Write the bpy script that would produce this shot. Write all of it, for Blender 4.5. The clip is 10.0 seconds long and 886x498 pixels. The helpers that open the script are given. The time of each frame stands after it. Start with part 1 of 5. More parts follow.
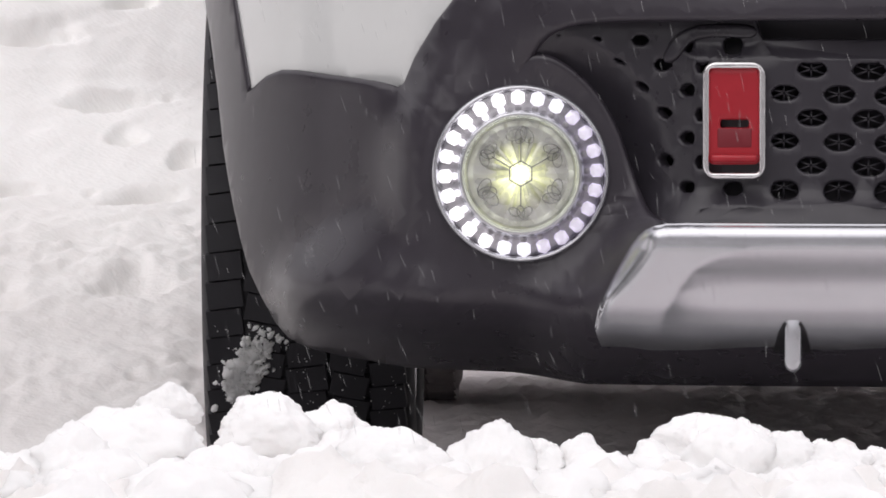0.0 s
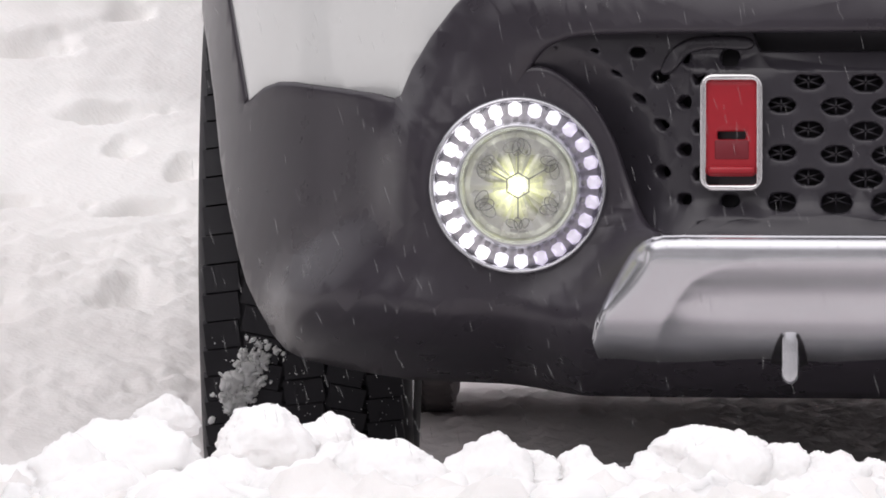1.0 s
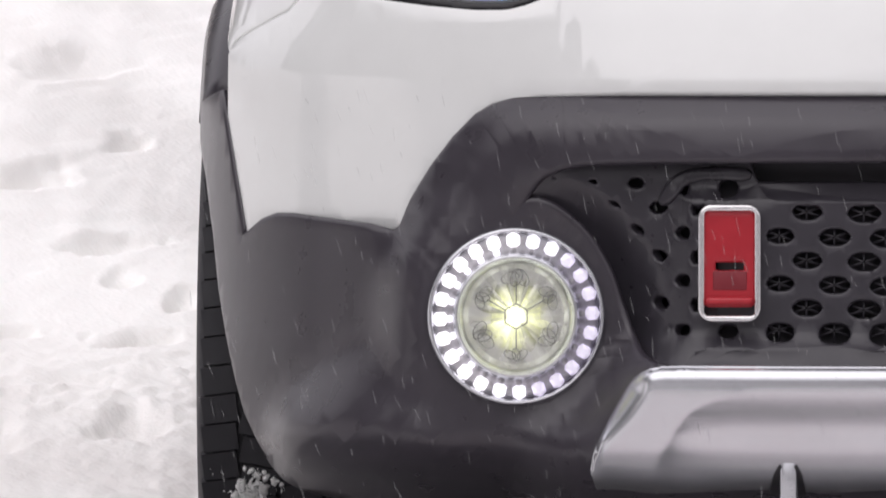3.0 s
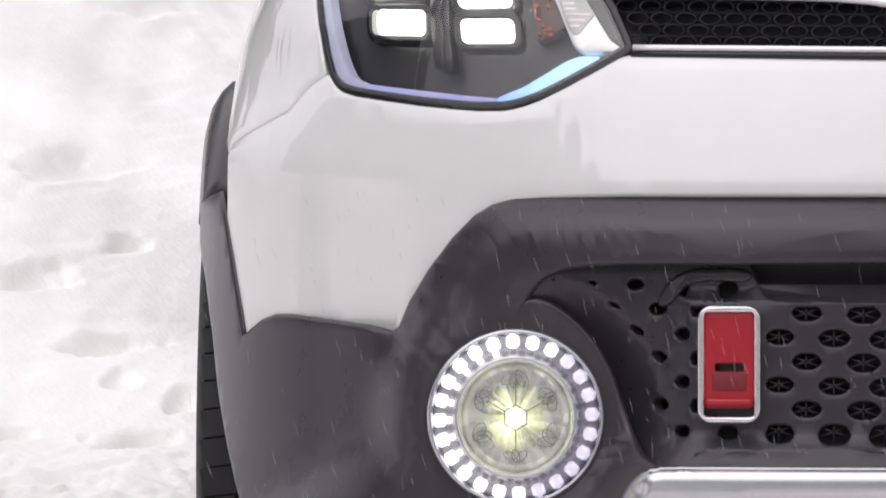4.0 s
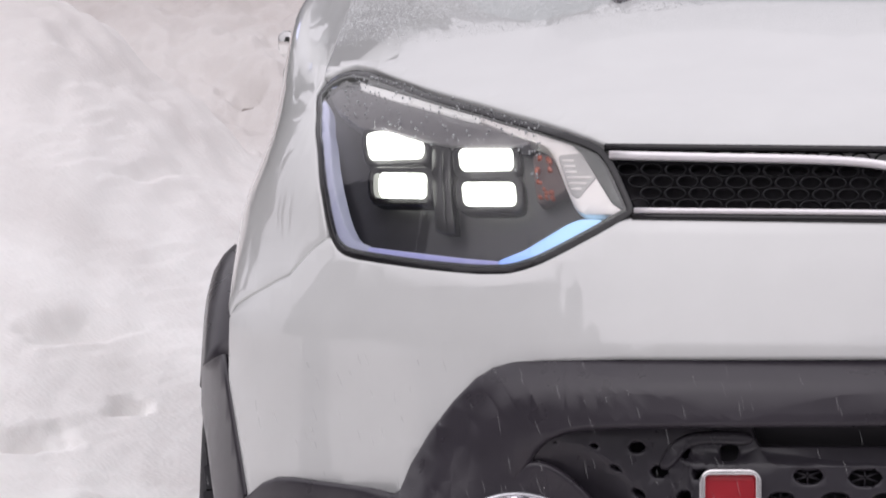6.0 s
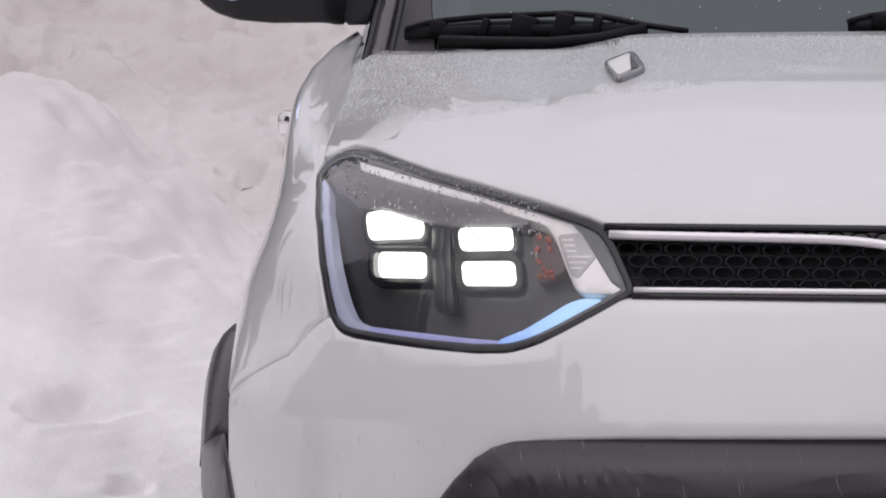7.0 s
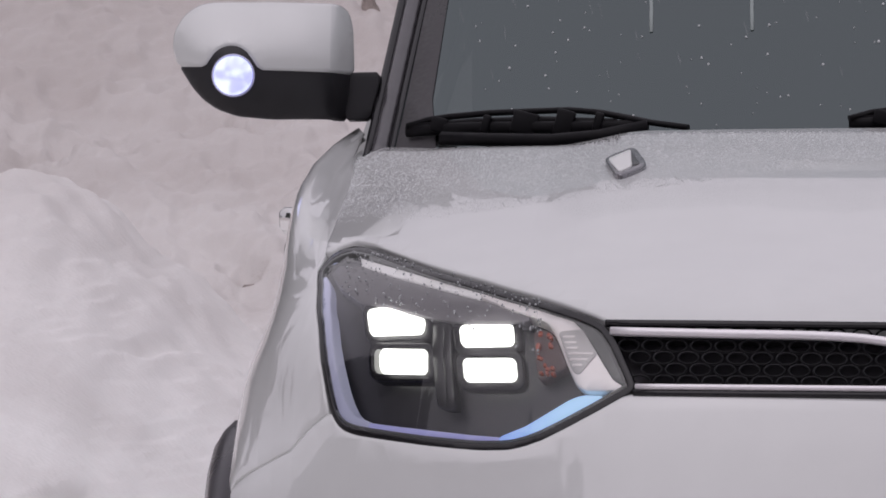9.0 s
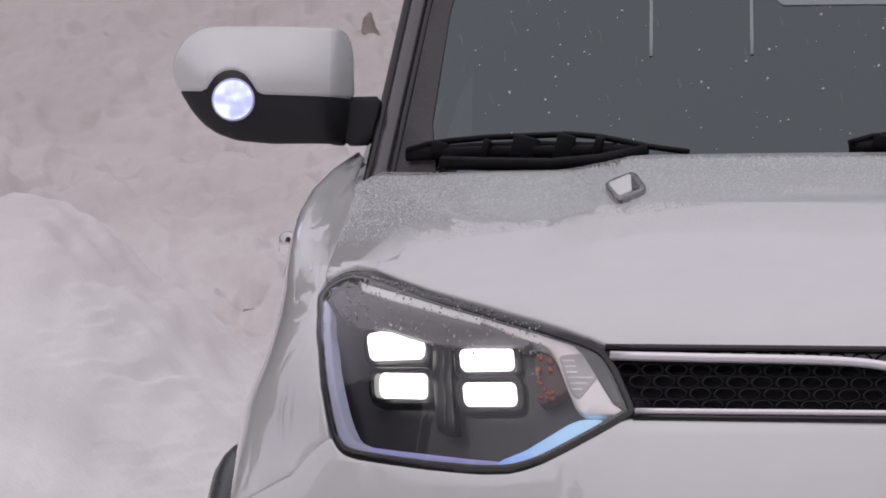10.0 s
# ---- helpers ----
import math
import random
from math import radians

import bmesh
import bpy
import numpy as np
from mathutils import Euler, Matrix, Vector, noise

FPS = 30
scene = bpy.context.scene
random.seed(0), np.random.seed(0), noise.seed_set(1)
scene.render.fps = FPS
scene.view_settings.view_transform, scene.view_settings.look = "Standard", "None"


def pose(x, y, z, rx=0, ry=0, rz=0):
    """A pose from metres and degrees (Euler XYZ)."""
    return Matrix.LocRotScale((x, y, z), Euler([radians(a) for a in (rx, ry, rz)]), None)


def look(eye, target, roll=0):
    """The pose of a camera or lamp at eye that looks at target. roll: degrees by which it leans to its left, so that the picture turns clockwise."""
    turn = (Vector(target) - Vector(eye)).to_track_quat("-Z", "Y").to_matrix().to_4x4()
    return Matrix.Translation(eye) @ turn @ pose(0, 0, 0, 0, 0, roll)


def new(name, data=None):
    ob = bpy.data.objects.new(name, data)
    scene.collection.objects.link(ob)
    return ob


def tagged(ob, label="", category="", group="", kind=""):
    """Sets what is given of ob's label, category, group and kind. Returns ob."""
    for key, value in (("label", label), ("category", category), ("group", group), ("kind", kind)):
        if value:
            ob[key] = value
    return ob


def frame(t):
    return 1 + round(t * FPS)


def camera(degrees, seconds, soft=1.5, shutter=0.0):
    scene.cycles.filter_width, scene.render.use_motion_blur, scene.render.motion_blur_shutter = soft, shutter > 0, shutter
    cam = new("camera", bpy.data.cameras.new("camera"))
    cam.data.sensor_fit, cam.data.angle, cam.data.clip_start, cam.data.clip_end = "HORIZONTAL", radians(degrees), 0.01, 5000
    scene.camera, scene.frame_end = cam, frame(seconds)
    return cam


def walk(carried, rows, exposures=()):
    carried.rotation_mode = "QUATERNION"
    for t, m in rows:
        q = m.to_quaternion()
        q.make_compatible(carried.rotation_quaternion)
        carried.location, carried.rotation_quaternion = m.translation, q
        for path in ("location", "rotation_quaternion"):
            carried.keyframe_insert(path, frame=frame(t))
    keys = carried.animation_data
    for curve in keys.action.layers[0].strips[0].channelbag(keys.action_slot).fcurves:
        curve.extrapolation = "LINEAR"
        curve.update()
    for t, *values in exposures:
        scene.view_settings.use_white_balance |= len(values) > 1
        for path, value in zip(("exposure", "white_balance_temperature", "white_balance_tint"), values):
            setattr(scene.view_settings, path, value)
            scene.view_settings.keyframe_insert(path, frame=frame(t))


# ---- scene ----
# a long lens on a tripod in front of the car; it only tilts up
LENS = math.degrees(2 * math.atan(784 / 17000))
EYE = (-0.387, -11.0, 0.78)
cam = camera(LENS, 10.0, soft=1.7, shutter=0.5)
TILTS = [  # seconds, pitch, yaw
    (0, -2.1897, 1.3108),
    (0.5, -2.1695, 1.3041),
    (1, -2.119, 1.294),
    (1.5, -2.0315, 1.2873),
    (2, -1.8766, 1.2839),
    (2.5, -1.6342, 1.2839),
    (2.7, -1.5163, 1.2839),
    (3.8, -0.856, 1.2805),
    (4, -0.7347, 1.2805),
    (4.5, -0.5055, 1.2771),
    (5, -0.246, 1.2805),
    (5.5, 0.0034, 1.2839),
    (5.7, 0.0944, 1.2873),
    (6.8, 0.6235, 1.2873),
    (7, 0.7111, 1.2873),
    (7.5, 0.9301, 1.2873),
    (8, 1.1424, 1.2906),
    (8.5, 1.2266, 1.2906),
    (9, 1.2873, 1.294),
    (9.5, 1.358, 1.294),
    (10, 1.4321, 1.294),
]
EXPOSURES = [(0, 0.05, 6480, 14), (2.5, 0.21, 6450, 15), (3.8, 0.22, 6430, 15), (4.5, 0.27, 6430, 15.5), (5.0, 0.12, 6410, 16), (5.7, -0.03, 6380, 16.5), (6.8, -0.25, 6330, 18.5), (10, -0.60, 6300, 22)]
walk(cam, [(t, pose(*EYE, 90 + pitch, 0, yaw)) for t, pitch, yaw in TILTS], EXPOSURES)

# ---- sky and light: a thin overcast ----
world = bpy.data.worlds.new("overcast")
scene.world = world
world.use_nodes = True
wn, wl = world.node_tree.nodes, world.node_tree.links
sky = wn.new("ShaderNodeTexSky")
sky.sky_type = "NISHITA"
sky.sun_disc = False
sky.sun_elevation, sky.sun_rotation = radians(53), radians(207)
sky.air_density, sky.dust_density, sky.ozone_density = 1.0, 4.0, 1.0
grey = wn.new("ShaderNodeHueSaturation")
grey.inputs["Saturation"].default_value = 0.15
wl.new(sky.outputs[0], grey.inputs["Color"])
# a closed cloud cover, brighter overhead than at the horizon
way, split, lift, cloud, veil = (wn.new(k) for k in ("ShaderNodeTexCoord", "ShaderNodeSeparateXYZ", "ShaderNodeMapRange", "ShaderNodeVectorMath", "ShaderNodeMix"))
wl.new(way.outputs["Generated"], split.inputs[0])
wl.new(split.outputs["Z"], lift.inputs["Value"])
lift.inputs["To Min"].default_value, lift.inputs["To Max"].default_value = 5.5, 9.6
cloud.operation = "SCALE"
cloud.inputs[0].default_value = (1.0, 0.985, 1.0)
wl.new(lift.outputs[0], cloud.inputs["Scale"])
veil.data_type = "RGBA"
veil.inputs["Factor"].default_value = 0.8
wl.new(grey.outputs[0], veil.inputs["A"])
wl.new(cloud.outputs[0], veil.inputs["B"])
wl.new(veil.outputs["Result"], wn["Background"].inputs["Color"])
wn["Background"].inputs["Strength"].default_value = 0.125
sun = new("sun", bpy.data.lights.new("sun", "SUN"))
sun.data.energy, sun.data.angle, sun.data.color = 0.6, radians(75), (1.0, 0.97, 0.94)
sun.matrix_world = look((-4, -8, 12), (0, 0, 0))


# ---- materials ----
def shader(name, color, rough=0.5, metal=0.0, coat=0.0, grain=0.0, grain_size=60.0, bump=0.0, bump_size=200.0, emit=None, power=0.0):
    m = bpy.data.materials.new(name)
    m.use_nodes = True
    n, l = m.node_tree.nodes, m.node_tree.links
    p = n["Principled BSDF"]
    p.inputs["Base Color"].default_value = (*color, 1)
    p.inputs["Roughness"].default_value = rough
    p.inputs["Metallic"].default_value = metal
    p.inputs["Coat Weight"].default_value = coat
    p.inputs["Coat Roughness"].default_value = 0.03
    p.inputs["Coat IOR"].default_value = 1.7
    if emit:
        p.inputs["Emission Color"].default_value = (*emit, 1)
        p.inputs["Emission Strength"].default_value = power
    if grain or bump:
        co = n.new("ShaderNodeTexCoord")
    if grain:
        a = n.new("ShaderNodeTexNoise")
        a.inputs["Scale"].default_value, a.inputs["Detail"].default_value = grain_size, 6
        b = n.new("ShaderNodeTexNoise")
        b.inputs["Scale"].default_value = grain_size / 12
        mix = n.new("ShaderNodeMath")
        mix.operation = "ADD"
        l.new(co.outputs["Object"], a.inputs["Vector"])
        l.new(co.outputs["Object"], b.inputs["Vector"])
        l.new(a.outputs["Fac"], mix.inputs[0])
        l.new(b.outputs["Fac"], mix.inputs[1])
        r = n.new("ShaderNodeMapRange")
        r.inputs["From Min"].default_value, r.inputs["From Max"].default_value = 0.7, 1.3
        r.inputs["To Min"].default_value, r.inputs["To Max"].default_value = 1 - grain, 1 + grain
        l.new(mix.outputs[0], r.inputs["Value"])
        v = n.new("ShaderNodeVectorMath")
        v.operation = "SCALE"
        v.inputs[0].default_value = color
        l.new(r.outputs[0], v.inputs["Scale"])
        l.new(v.outputs[0], p.inputs["Base Color"])
        rr = n.new("ShaderNodeMapRange")
        rr.inputs["From Min"].default_value, rr.inputs["From Max"].default_value = 0.7, 1.3
        rr.inputs["To Min"].default_value, rr.inputs["To Max"].default_value = rough * (1 - grain), min(1, rough * (1 + grain))
        l.new(mix.outputs[0], rr.inputs["Value"])
        l.new(rr.outputs[0], p.inputs["Roughness"])
    if bump:
        c = n.new("ShaderNodeTexNoise")
        c.inputs["Scale"].default_value, c.inputs["Detail"].default_value = bump_size, 4
        l.new(co.outputs["Object"], c.inputs["Vector"])
        bp = n.new("ShaderNodeBump")
        bp.inputs["Strength"].default_value, bp.inputs["Distance"].default_value = bump, 0.01
        l.new(c.outputs["Fac"], bp.inputs["Height"])
        l.new(bp.outputs[0], p.inputs["Normal"])
    return m


def clear(name, tint=(1, 1, 1), rough=0.0, ior=1.5, sheen=(1, 1, 1)):
    m = bpy.data.materials.new(name)
    m.use_nodes = True
    n, l = m.node_tree.nodes, m.node_tree.links
    n.remove(n["Principled BSDF"])
    tr, gl, mx, fr = (n.new(k) for k in ("ShaderNodeBsdfTransparent", "ShaderNodeBsdfGlossy", "ShaderNodeMixShader", "ShaderNodeFresnel"))
    tr.inputs[0].default_value = (*tint, 1)
    gl.inputs["Roughness"].default_value = rough
    gl.inputs["Color"].default_value = (*sheen, 1)
    fr.inputs["IOR"].default_value = ior
    l.new(fr.outputs[0], mx.inputs[0])
    l.new(tr.outputs[0], mx.inputs[1])
    l.new(gl.outputs[0], mx.inputs[2])
    l.new(mx.outputs[0], n["Material Output"].inputs["Surface"])
    return m


def droplets(m, size, low, high, amount):
    """Beads of water on the paint of m, where z lies above a soft line between low and high."""
    n, l = m.node_tree.nodes, m.node_tree.links
    p = n["Principled BSDF"]
    co, vo, sep = n.new("ShaderNodeTexCoord"), n.new("ShaderNodeTexVoronoi"), n.new("ShaderNodeSeparateXYZ")
    vo.inputs["Scale"].default_value = size
    l.new(co.outputs["Object"], vo.inputs["Vector"])
    l.new(co.outputs["Object"], sep.inputs[0])
    bead, mask, mul, wob = (n.new(k) for k in ("ShaderNodeMapRange", "ShaderNodeMapRange", "ShaderNodeMath", "ShaderNodeTexNoise"))
    bead.inputs["From Min"].default_value, bead.inputs["From Max"].default_value = 0.36, 0.12
    l.new(vo.outputs["Distance"], bead.inputs["Value"])
    wob.inputs["Scale"].default_value = 9
    l.new(co.outputs["Object"], wob.inputs["Vector"])
    add = n.new("ShaderNodeMath")
    add.operation, add.inputs[1].default_value = "MULTIPLY_ADD", 0.05
    l.new(wob.outputs["Fac"], add.inputs[0])
    l.new(sep.outputs["Z"], add.inputs[2])
    mask.inputs["From Min"].default_value, mask.inputs["From Max"].default_value = low, high
    l.new(add.outputs[0], mask.inputs["Value"])
    mul.operation = "MULTIPLY"
    l.new(bead.outputs[0], mul.inputs[0])
    l.new(mask.outputs[0], mul.inputs[1])
    bp = n.new("ShaderNodeBump")
    bp.inputs["Strength"].default_value, bp.inputs["Distance"].default_value = amount, 0.004
    l.new(mul.outputs[0], bp.inputs["Height"])
    l.new(bp.outputs[0], p.inputs["Normal"])
    l.new(bp.outputs[0], p.inputs["Coat Normal"])
    return m


PAINT = shader("white_paint", (0.70, 0.71, 0.70), 0.4, coat=1.0, grain=0.03, grain_size=14)
PAINT_WET = droplets(shader("wet_white_paint", (0.70, 0.71, 0.70), 0.4, coat=1.0, grain=0.03, grain_size=14), 560, 1.105, 1.125, 0.45)
CLADDING = shader("black_cladding", (0.0345, 0.0298, 0.0380), 0.29, grain=0.12, grain_size=30, bump=0.02, bump_size=500)
# cladding black in a darker copy: the recess's shade is put into its tone
GRILLE = shader("shaded_grille_black", (0.032, 0.029, 0.036), 0.30, grain=0.15, grain_size=40)
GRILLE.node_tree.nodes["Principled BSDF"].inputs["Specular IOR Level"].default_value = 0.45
WING = shader("satin_wing", (0.92, 0.89, 0.87), 0.4, metal=0.4, grain=0.06, grain_size=40)
# grey that stands for a tree mirrored in the metal wing
WING_REFLECTION = shader("painted_wing_reflection", (0.58, 0.57, 0.56), 0.5, metal=0.4, grain=0.1, grain_size=60)
FRAME = shader("frame_metal", (0.80, 0.785, 0.79), 0.22, metal=0.85, grain=0.05, grain_size=60)
WASHER = shader("washer_grey", (0.26, 0.255, 0.27), 0.2, metal=0.7)
BROW = shader("bright_trim", (0.86, 0.86, 0.84), 0.3, metal=0.1)
VISOR = shader("grey_shelf", (0.2, 0.19, 0.2), 0.35, metal=0.2, grain=0.1, grain_size=40)
MESH = shader("mesh_black", (0.011, 0.0105, 0.013), 0.6)
# pale so that the unseen floor pan throws light onto the ground below
UNDER = shader("bounce_grey", (0.42, 0.40, 0.40), 0.8, grain=0.4)
DARK = shader("dark_plastic", (0.018, 0.017, 0.02), 0.45, grain=0.15, grain_size=40)
VOID = shader("matt_black", (0.085, 0.08, 0.09), 0.8)
GLOSS_BLACK = shader("gloss_black", (0.008, 0.007, 0.009), 0.25)
SILVER = shader("satin_silver", (0.60, 0.605, 0.635), 0.26, metal=0.9, grain=0.05, grain_size=25)
CHROME = shader("chrome", (0.82, 0.81, 0.8), 0.1, metal=1.0, grain=0.02)
STRIP = shader("satin_strip", (0.88, 0.85, 0.87), 0.42, metal=0.5, grain=0.03)
RED = shader("red_plastic", (0.36, 0.006, 0.016), 0.38, coat=0.1, grain=0.08, grain_size=60)
RED_SATIN = shader("satin_red", (0.17, 0.012, 0.02), 0.4, metal=0.2, grain=0.1, grain_size=60)
FIR = shader("fir_needles", (0.07, 0.075, 0.07), 0.9, grain=0.7, grain_size=1.5)
WIPER = shader("wiper_black", (0.005, 0.0045, 0.006), 0.55, grain=0.2)
WIPER.node_tree.nodes["Principled BSDF"].inputs["Specular IOR Level"].default_value = 0.2
HILL = shader("wooded_slope", (0.14, 0.13, 0.13), 0.9, grain=0.85, grain_size=0.35)
BORDER = shader("glass_border", (0.042, 0.039, 0.042), 0.5, grain=0.5, grain_size=150)
PILLAR = shader("pillar_film", (0.062, 0.058, 0.064), 0.25, coat=0.5, grain=0.1)
RUBBER = shader("tyre_rubber", (0.017, 0.016, 0.02), 0.6, grain=0.2, grain_size=50, bump=0.05, bump_size=300)
CAKED = shader("slush_caked_rubber", (0.30, 0.28, 0.285), 0.8, grain=0.4, grain_size=20, bump=0.3, bump_size=60)
BOWL = shader("lamp_bowl", (0.055, 0.053, 0.058), 0.4, metal=0.2, grain=0.1, grain_size=40)
REFLECTOR = shader("reflector", (0.80, 0.80, 0.80), 0.28, metal=0.3, grain=0.12, grain_size=60)
DROP = shader("water_drop", (0.66, 0.68, 0.68), 0.05, coat=0.5)
LAMP_DROP = shader("lamp_drop", (0.42, 0.43, 0.44), 0.05, coat=0.5)
PALE_MARK = shader("pale_streak", (0.26, 0.30, 0.29), 0.15)
DISH = shader("lamp_dish", (0.33, 0.32, 0.335), 0.3, metal=0.5, grain=0.1, grain_size=80)
CUP = shader("lamp_cup", (0.4, 0.4, 0.385), 0.2, metal=0.6)
# petals only reflect; the source's light on them is painted as emission
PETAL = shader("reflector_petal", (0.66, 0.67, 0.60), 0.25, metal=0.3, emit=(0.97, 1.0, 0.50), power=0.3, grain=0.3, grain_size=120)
AMBER = shader("amber_reflector", (0.42, 0.06, 0.014), 0.25, coat=0.4)
AMBER_FIELD = shader("amber_lamp", (0.075, 0.036, 0.034), 0.3, grain=0.2, grain_size=90)
LED_EDGE = shader("frosted_block_end", (0.5, 0.52, 0.48), 0.3, emit=(0.95, 1.0, 0.86), power=0.18)
BEZEL = shader("lamp_border", (0.155, 0.16, 0.155), 0.35, grain=0.1, grain_size=60)
LED = shader("led_white", (0.9, 0.9, 0.9), 0.3, emit=(0.95, 1.0, 0.86), power=3.0)
# one kind of bead in three strengths: directional brightness put into the emission
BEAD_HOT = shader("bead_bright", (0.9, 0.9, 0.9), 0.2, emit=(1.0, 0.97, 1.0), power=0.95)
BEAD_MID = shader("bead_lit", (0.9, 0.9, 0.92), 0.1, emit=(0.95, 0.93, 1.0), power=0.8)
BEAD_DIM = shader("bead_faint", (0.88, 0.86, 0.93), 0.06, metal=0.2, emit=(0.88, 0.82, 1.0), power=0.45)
DRL = shader("light_guide_lit", (0.3, 0.38, 0.48), 0.3, emit=(0.42, 0.78, 1.0), power=0.85)
DRL_LINE = shader("light_line", (0.5, 0.5, 0.68), 0.25, emit=(0.42, 0.45, 1.0), power=0.3)
DRL_DIM = shader("light_guide", (0.60, 0.61, 0.72), 0.25, emit=(0.55, 0.62, 0.95), power=0.16)
MIRROR_LED = shader("mirror_led", (0.8, 0.85, 1.0), 0.2, emit=(0.42, 0.54, 1.0), power=1.25, grain=0.25, grain_size=90)
MIRROR_RING = shader("mirror_lamp_ring", (0.6, 0.6, 0.68), 0.2, emit=(0.4, 0.42, 1.0), power=0.25)


def guide_light(m):
    n, l = m.node_tree.nodes, m.node_tree.links
    co, sep, side_, k, mix = (n.new(t) for t in ("ShaderNodeTexCoord", "ShaderNodeSeparateXYZ", "ShaderNodeMath", "ShaderNodeMapRange", "ShaderNodeMix"))
    l.new(co.outputs["Object"], sep.inputs[0])
    side_.operation = "ABSOLUTE"
    l.new(sep.outputs["X"], side_.inputs[0])
    l.new(side_.outputs[0], k.inputs["Value"])
    k.inputs["From Min"].default_value, k.inputs["From Max"].default_value = 0.60, 0.50
    mix.data_type = "RGBA"
    mix.inputs["A"].default_value, mix.inputs["B"].default_value = (0.22, 0.34, 1.0, 1), (0.42, 0.74, 1.0, 1)
    l.new(k.outputs[0], mix.inputs["Factor"])
    l.new(mix.outputs["Result"], n["Principled BSDF"].inputs["Emission Color"])


guide_light(DRL)


def mottled_light(m):
    n, l = m.node_tree.nodes, m.node_tree.links
    co, cloud_, k, mix = (n.new(t) for t in ("ShaderNodeTexCoord", "ShaderNodeTexNoise", "ShaderNodeMapRange", "ShaderNodeMix"))
    l.new(co.outputs["Object"], cloud_.inputs["Vector"])
    cloud_.inputs["Scale"].default_value = 42
    l.new(cloud_.outputs["Fac"], k.inputs["Value"])
    k.inputs["From Min"].default_value, k.inputs["From Max"].default_value = 0.38, 0.56
    mix.data_type = "RGBA"
    mix.inputs["A"].default_value, mix.inputs["B"].default_value = (0.26, 0.30, 0.95, 1), (0.66, 0.80, 1.0, 1)
    l.new(k.outputs[0], mix.inputs["Factor"])
    l.new(mix.outputs["Result"], n["Principled BSDF"].inputs["Emission Color"])


mottled_light(MIRROR_LED)


def petal_glow(m):
    """Emission put on the petals for the source's light, fading outwards over the round lamp's facets."""
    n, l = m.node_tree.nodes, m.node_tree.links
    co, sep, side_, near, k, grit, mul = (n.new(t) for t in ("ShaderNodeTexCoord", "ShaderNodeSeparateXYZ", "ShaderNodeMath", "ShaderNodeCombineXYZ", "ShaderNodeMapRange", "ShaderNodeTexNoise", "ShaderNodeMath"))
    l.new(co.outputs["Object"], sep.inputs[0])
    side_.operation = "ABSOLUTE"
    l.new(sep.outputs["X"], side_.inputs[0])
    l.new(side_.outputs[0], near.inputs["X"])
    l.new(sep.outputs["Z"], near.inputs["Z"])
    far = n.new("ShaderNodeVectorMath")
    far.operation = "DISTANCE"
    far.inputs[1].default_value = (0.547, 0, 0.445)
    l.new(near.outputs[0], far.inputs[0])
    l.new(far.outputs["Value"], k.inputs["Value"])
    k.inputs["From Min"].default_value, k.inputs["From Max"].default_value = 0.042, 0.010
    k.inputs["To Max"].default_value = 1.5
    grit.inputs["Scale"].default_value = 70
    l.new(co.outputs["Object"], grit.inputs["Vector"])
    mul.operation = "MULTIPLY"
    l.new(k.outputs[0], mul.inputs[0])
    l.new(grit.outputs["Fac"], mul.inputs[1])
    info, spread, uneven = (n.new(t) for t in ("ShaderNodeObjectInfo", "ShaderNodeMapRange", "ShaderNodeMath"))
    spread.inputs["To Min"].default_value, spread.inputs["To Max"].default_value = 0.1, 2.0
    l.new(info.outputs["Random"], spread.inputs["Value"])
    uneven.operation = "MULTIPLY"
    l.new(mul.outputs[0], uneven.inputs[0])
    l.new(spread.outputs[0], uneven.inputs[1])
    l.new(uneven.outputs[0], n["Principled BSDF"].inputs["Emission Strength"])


petal_glow(PETAL)
LENS_CLEAR = clear("clear_lens")
GLASS = clear("tinted_glass", (0.03, 0.034, 0.034), ior=2.0, sheen=(0.85, 0.99, 1.0))
SIDE_GLASS = clear("dark_side_glass", (0.02, 0.02, 0.02), ior=1.6)
SNOW = shader("snow", (0.89, 0.877, 0.86), 0.7, grain=0.03, grain_size=12, bump=0.26, bump_size=95)


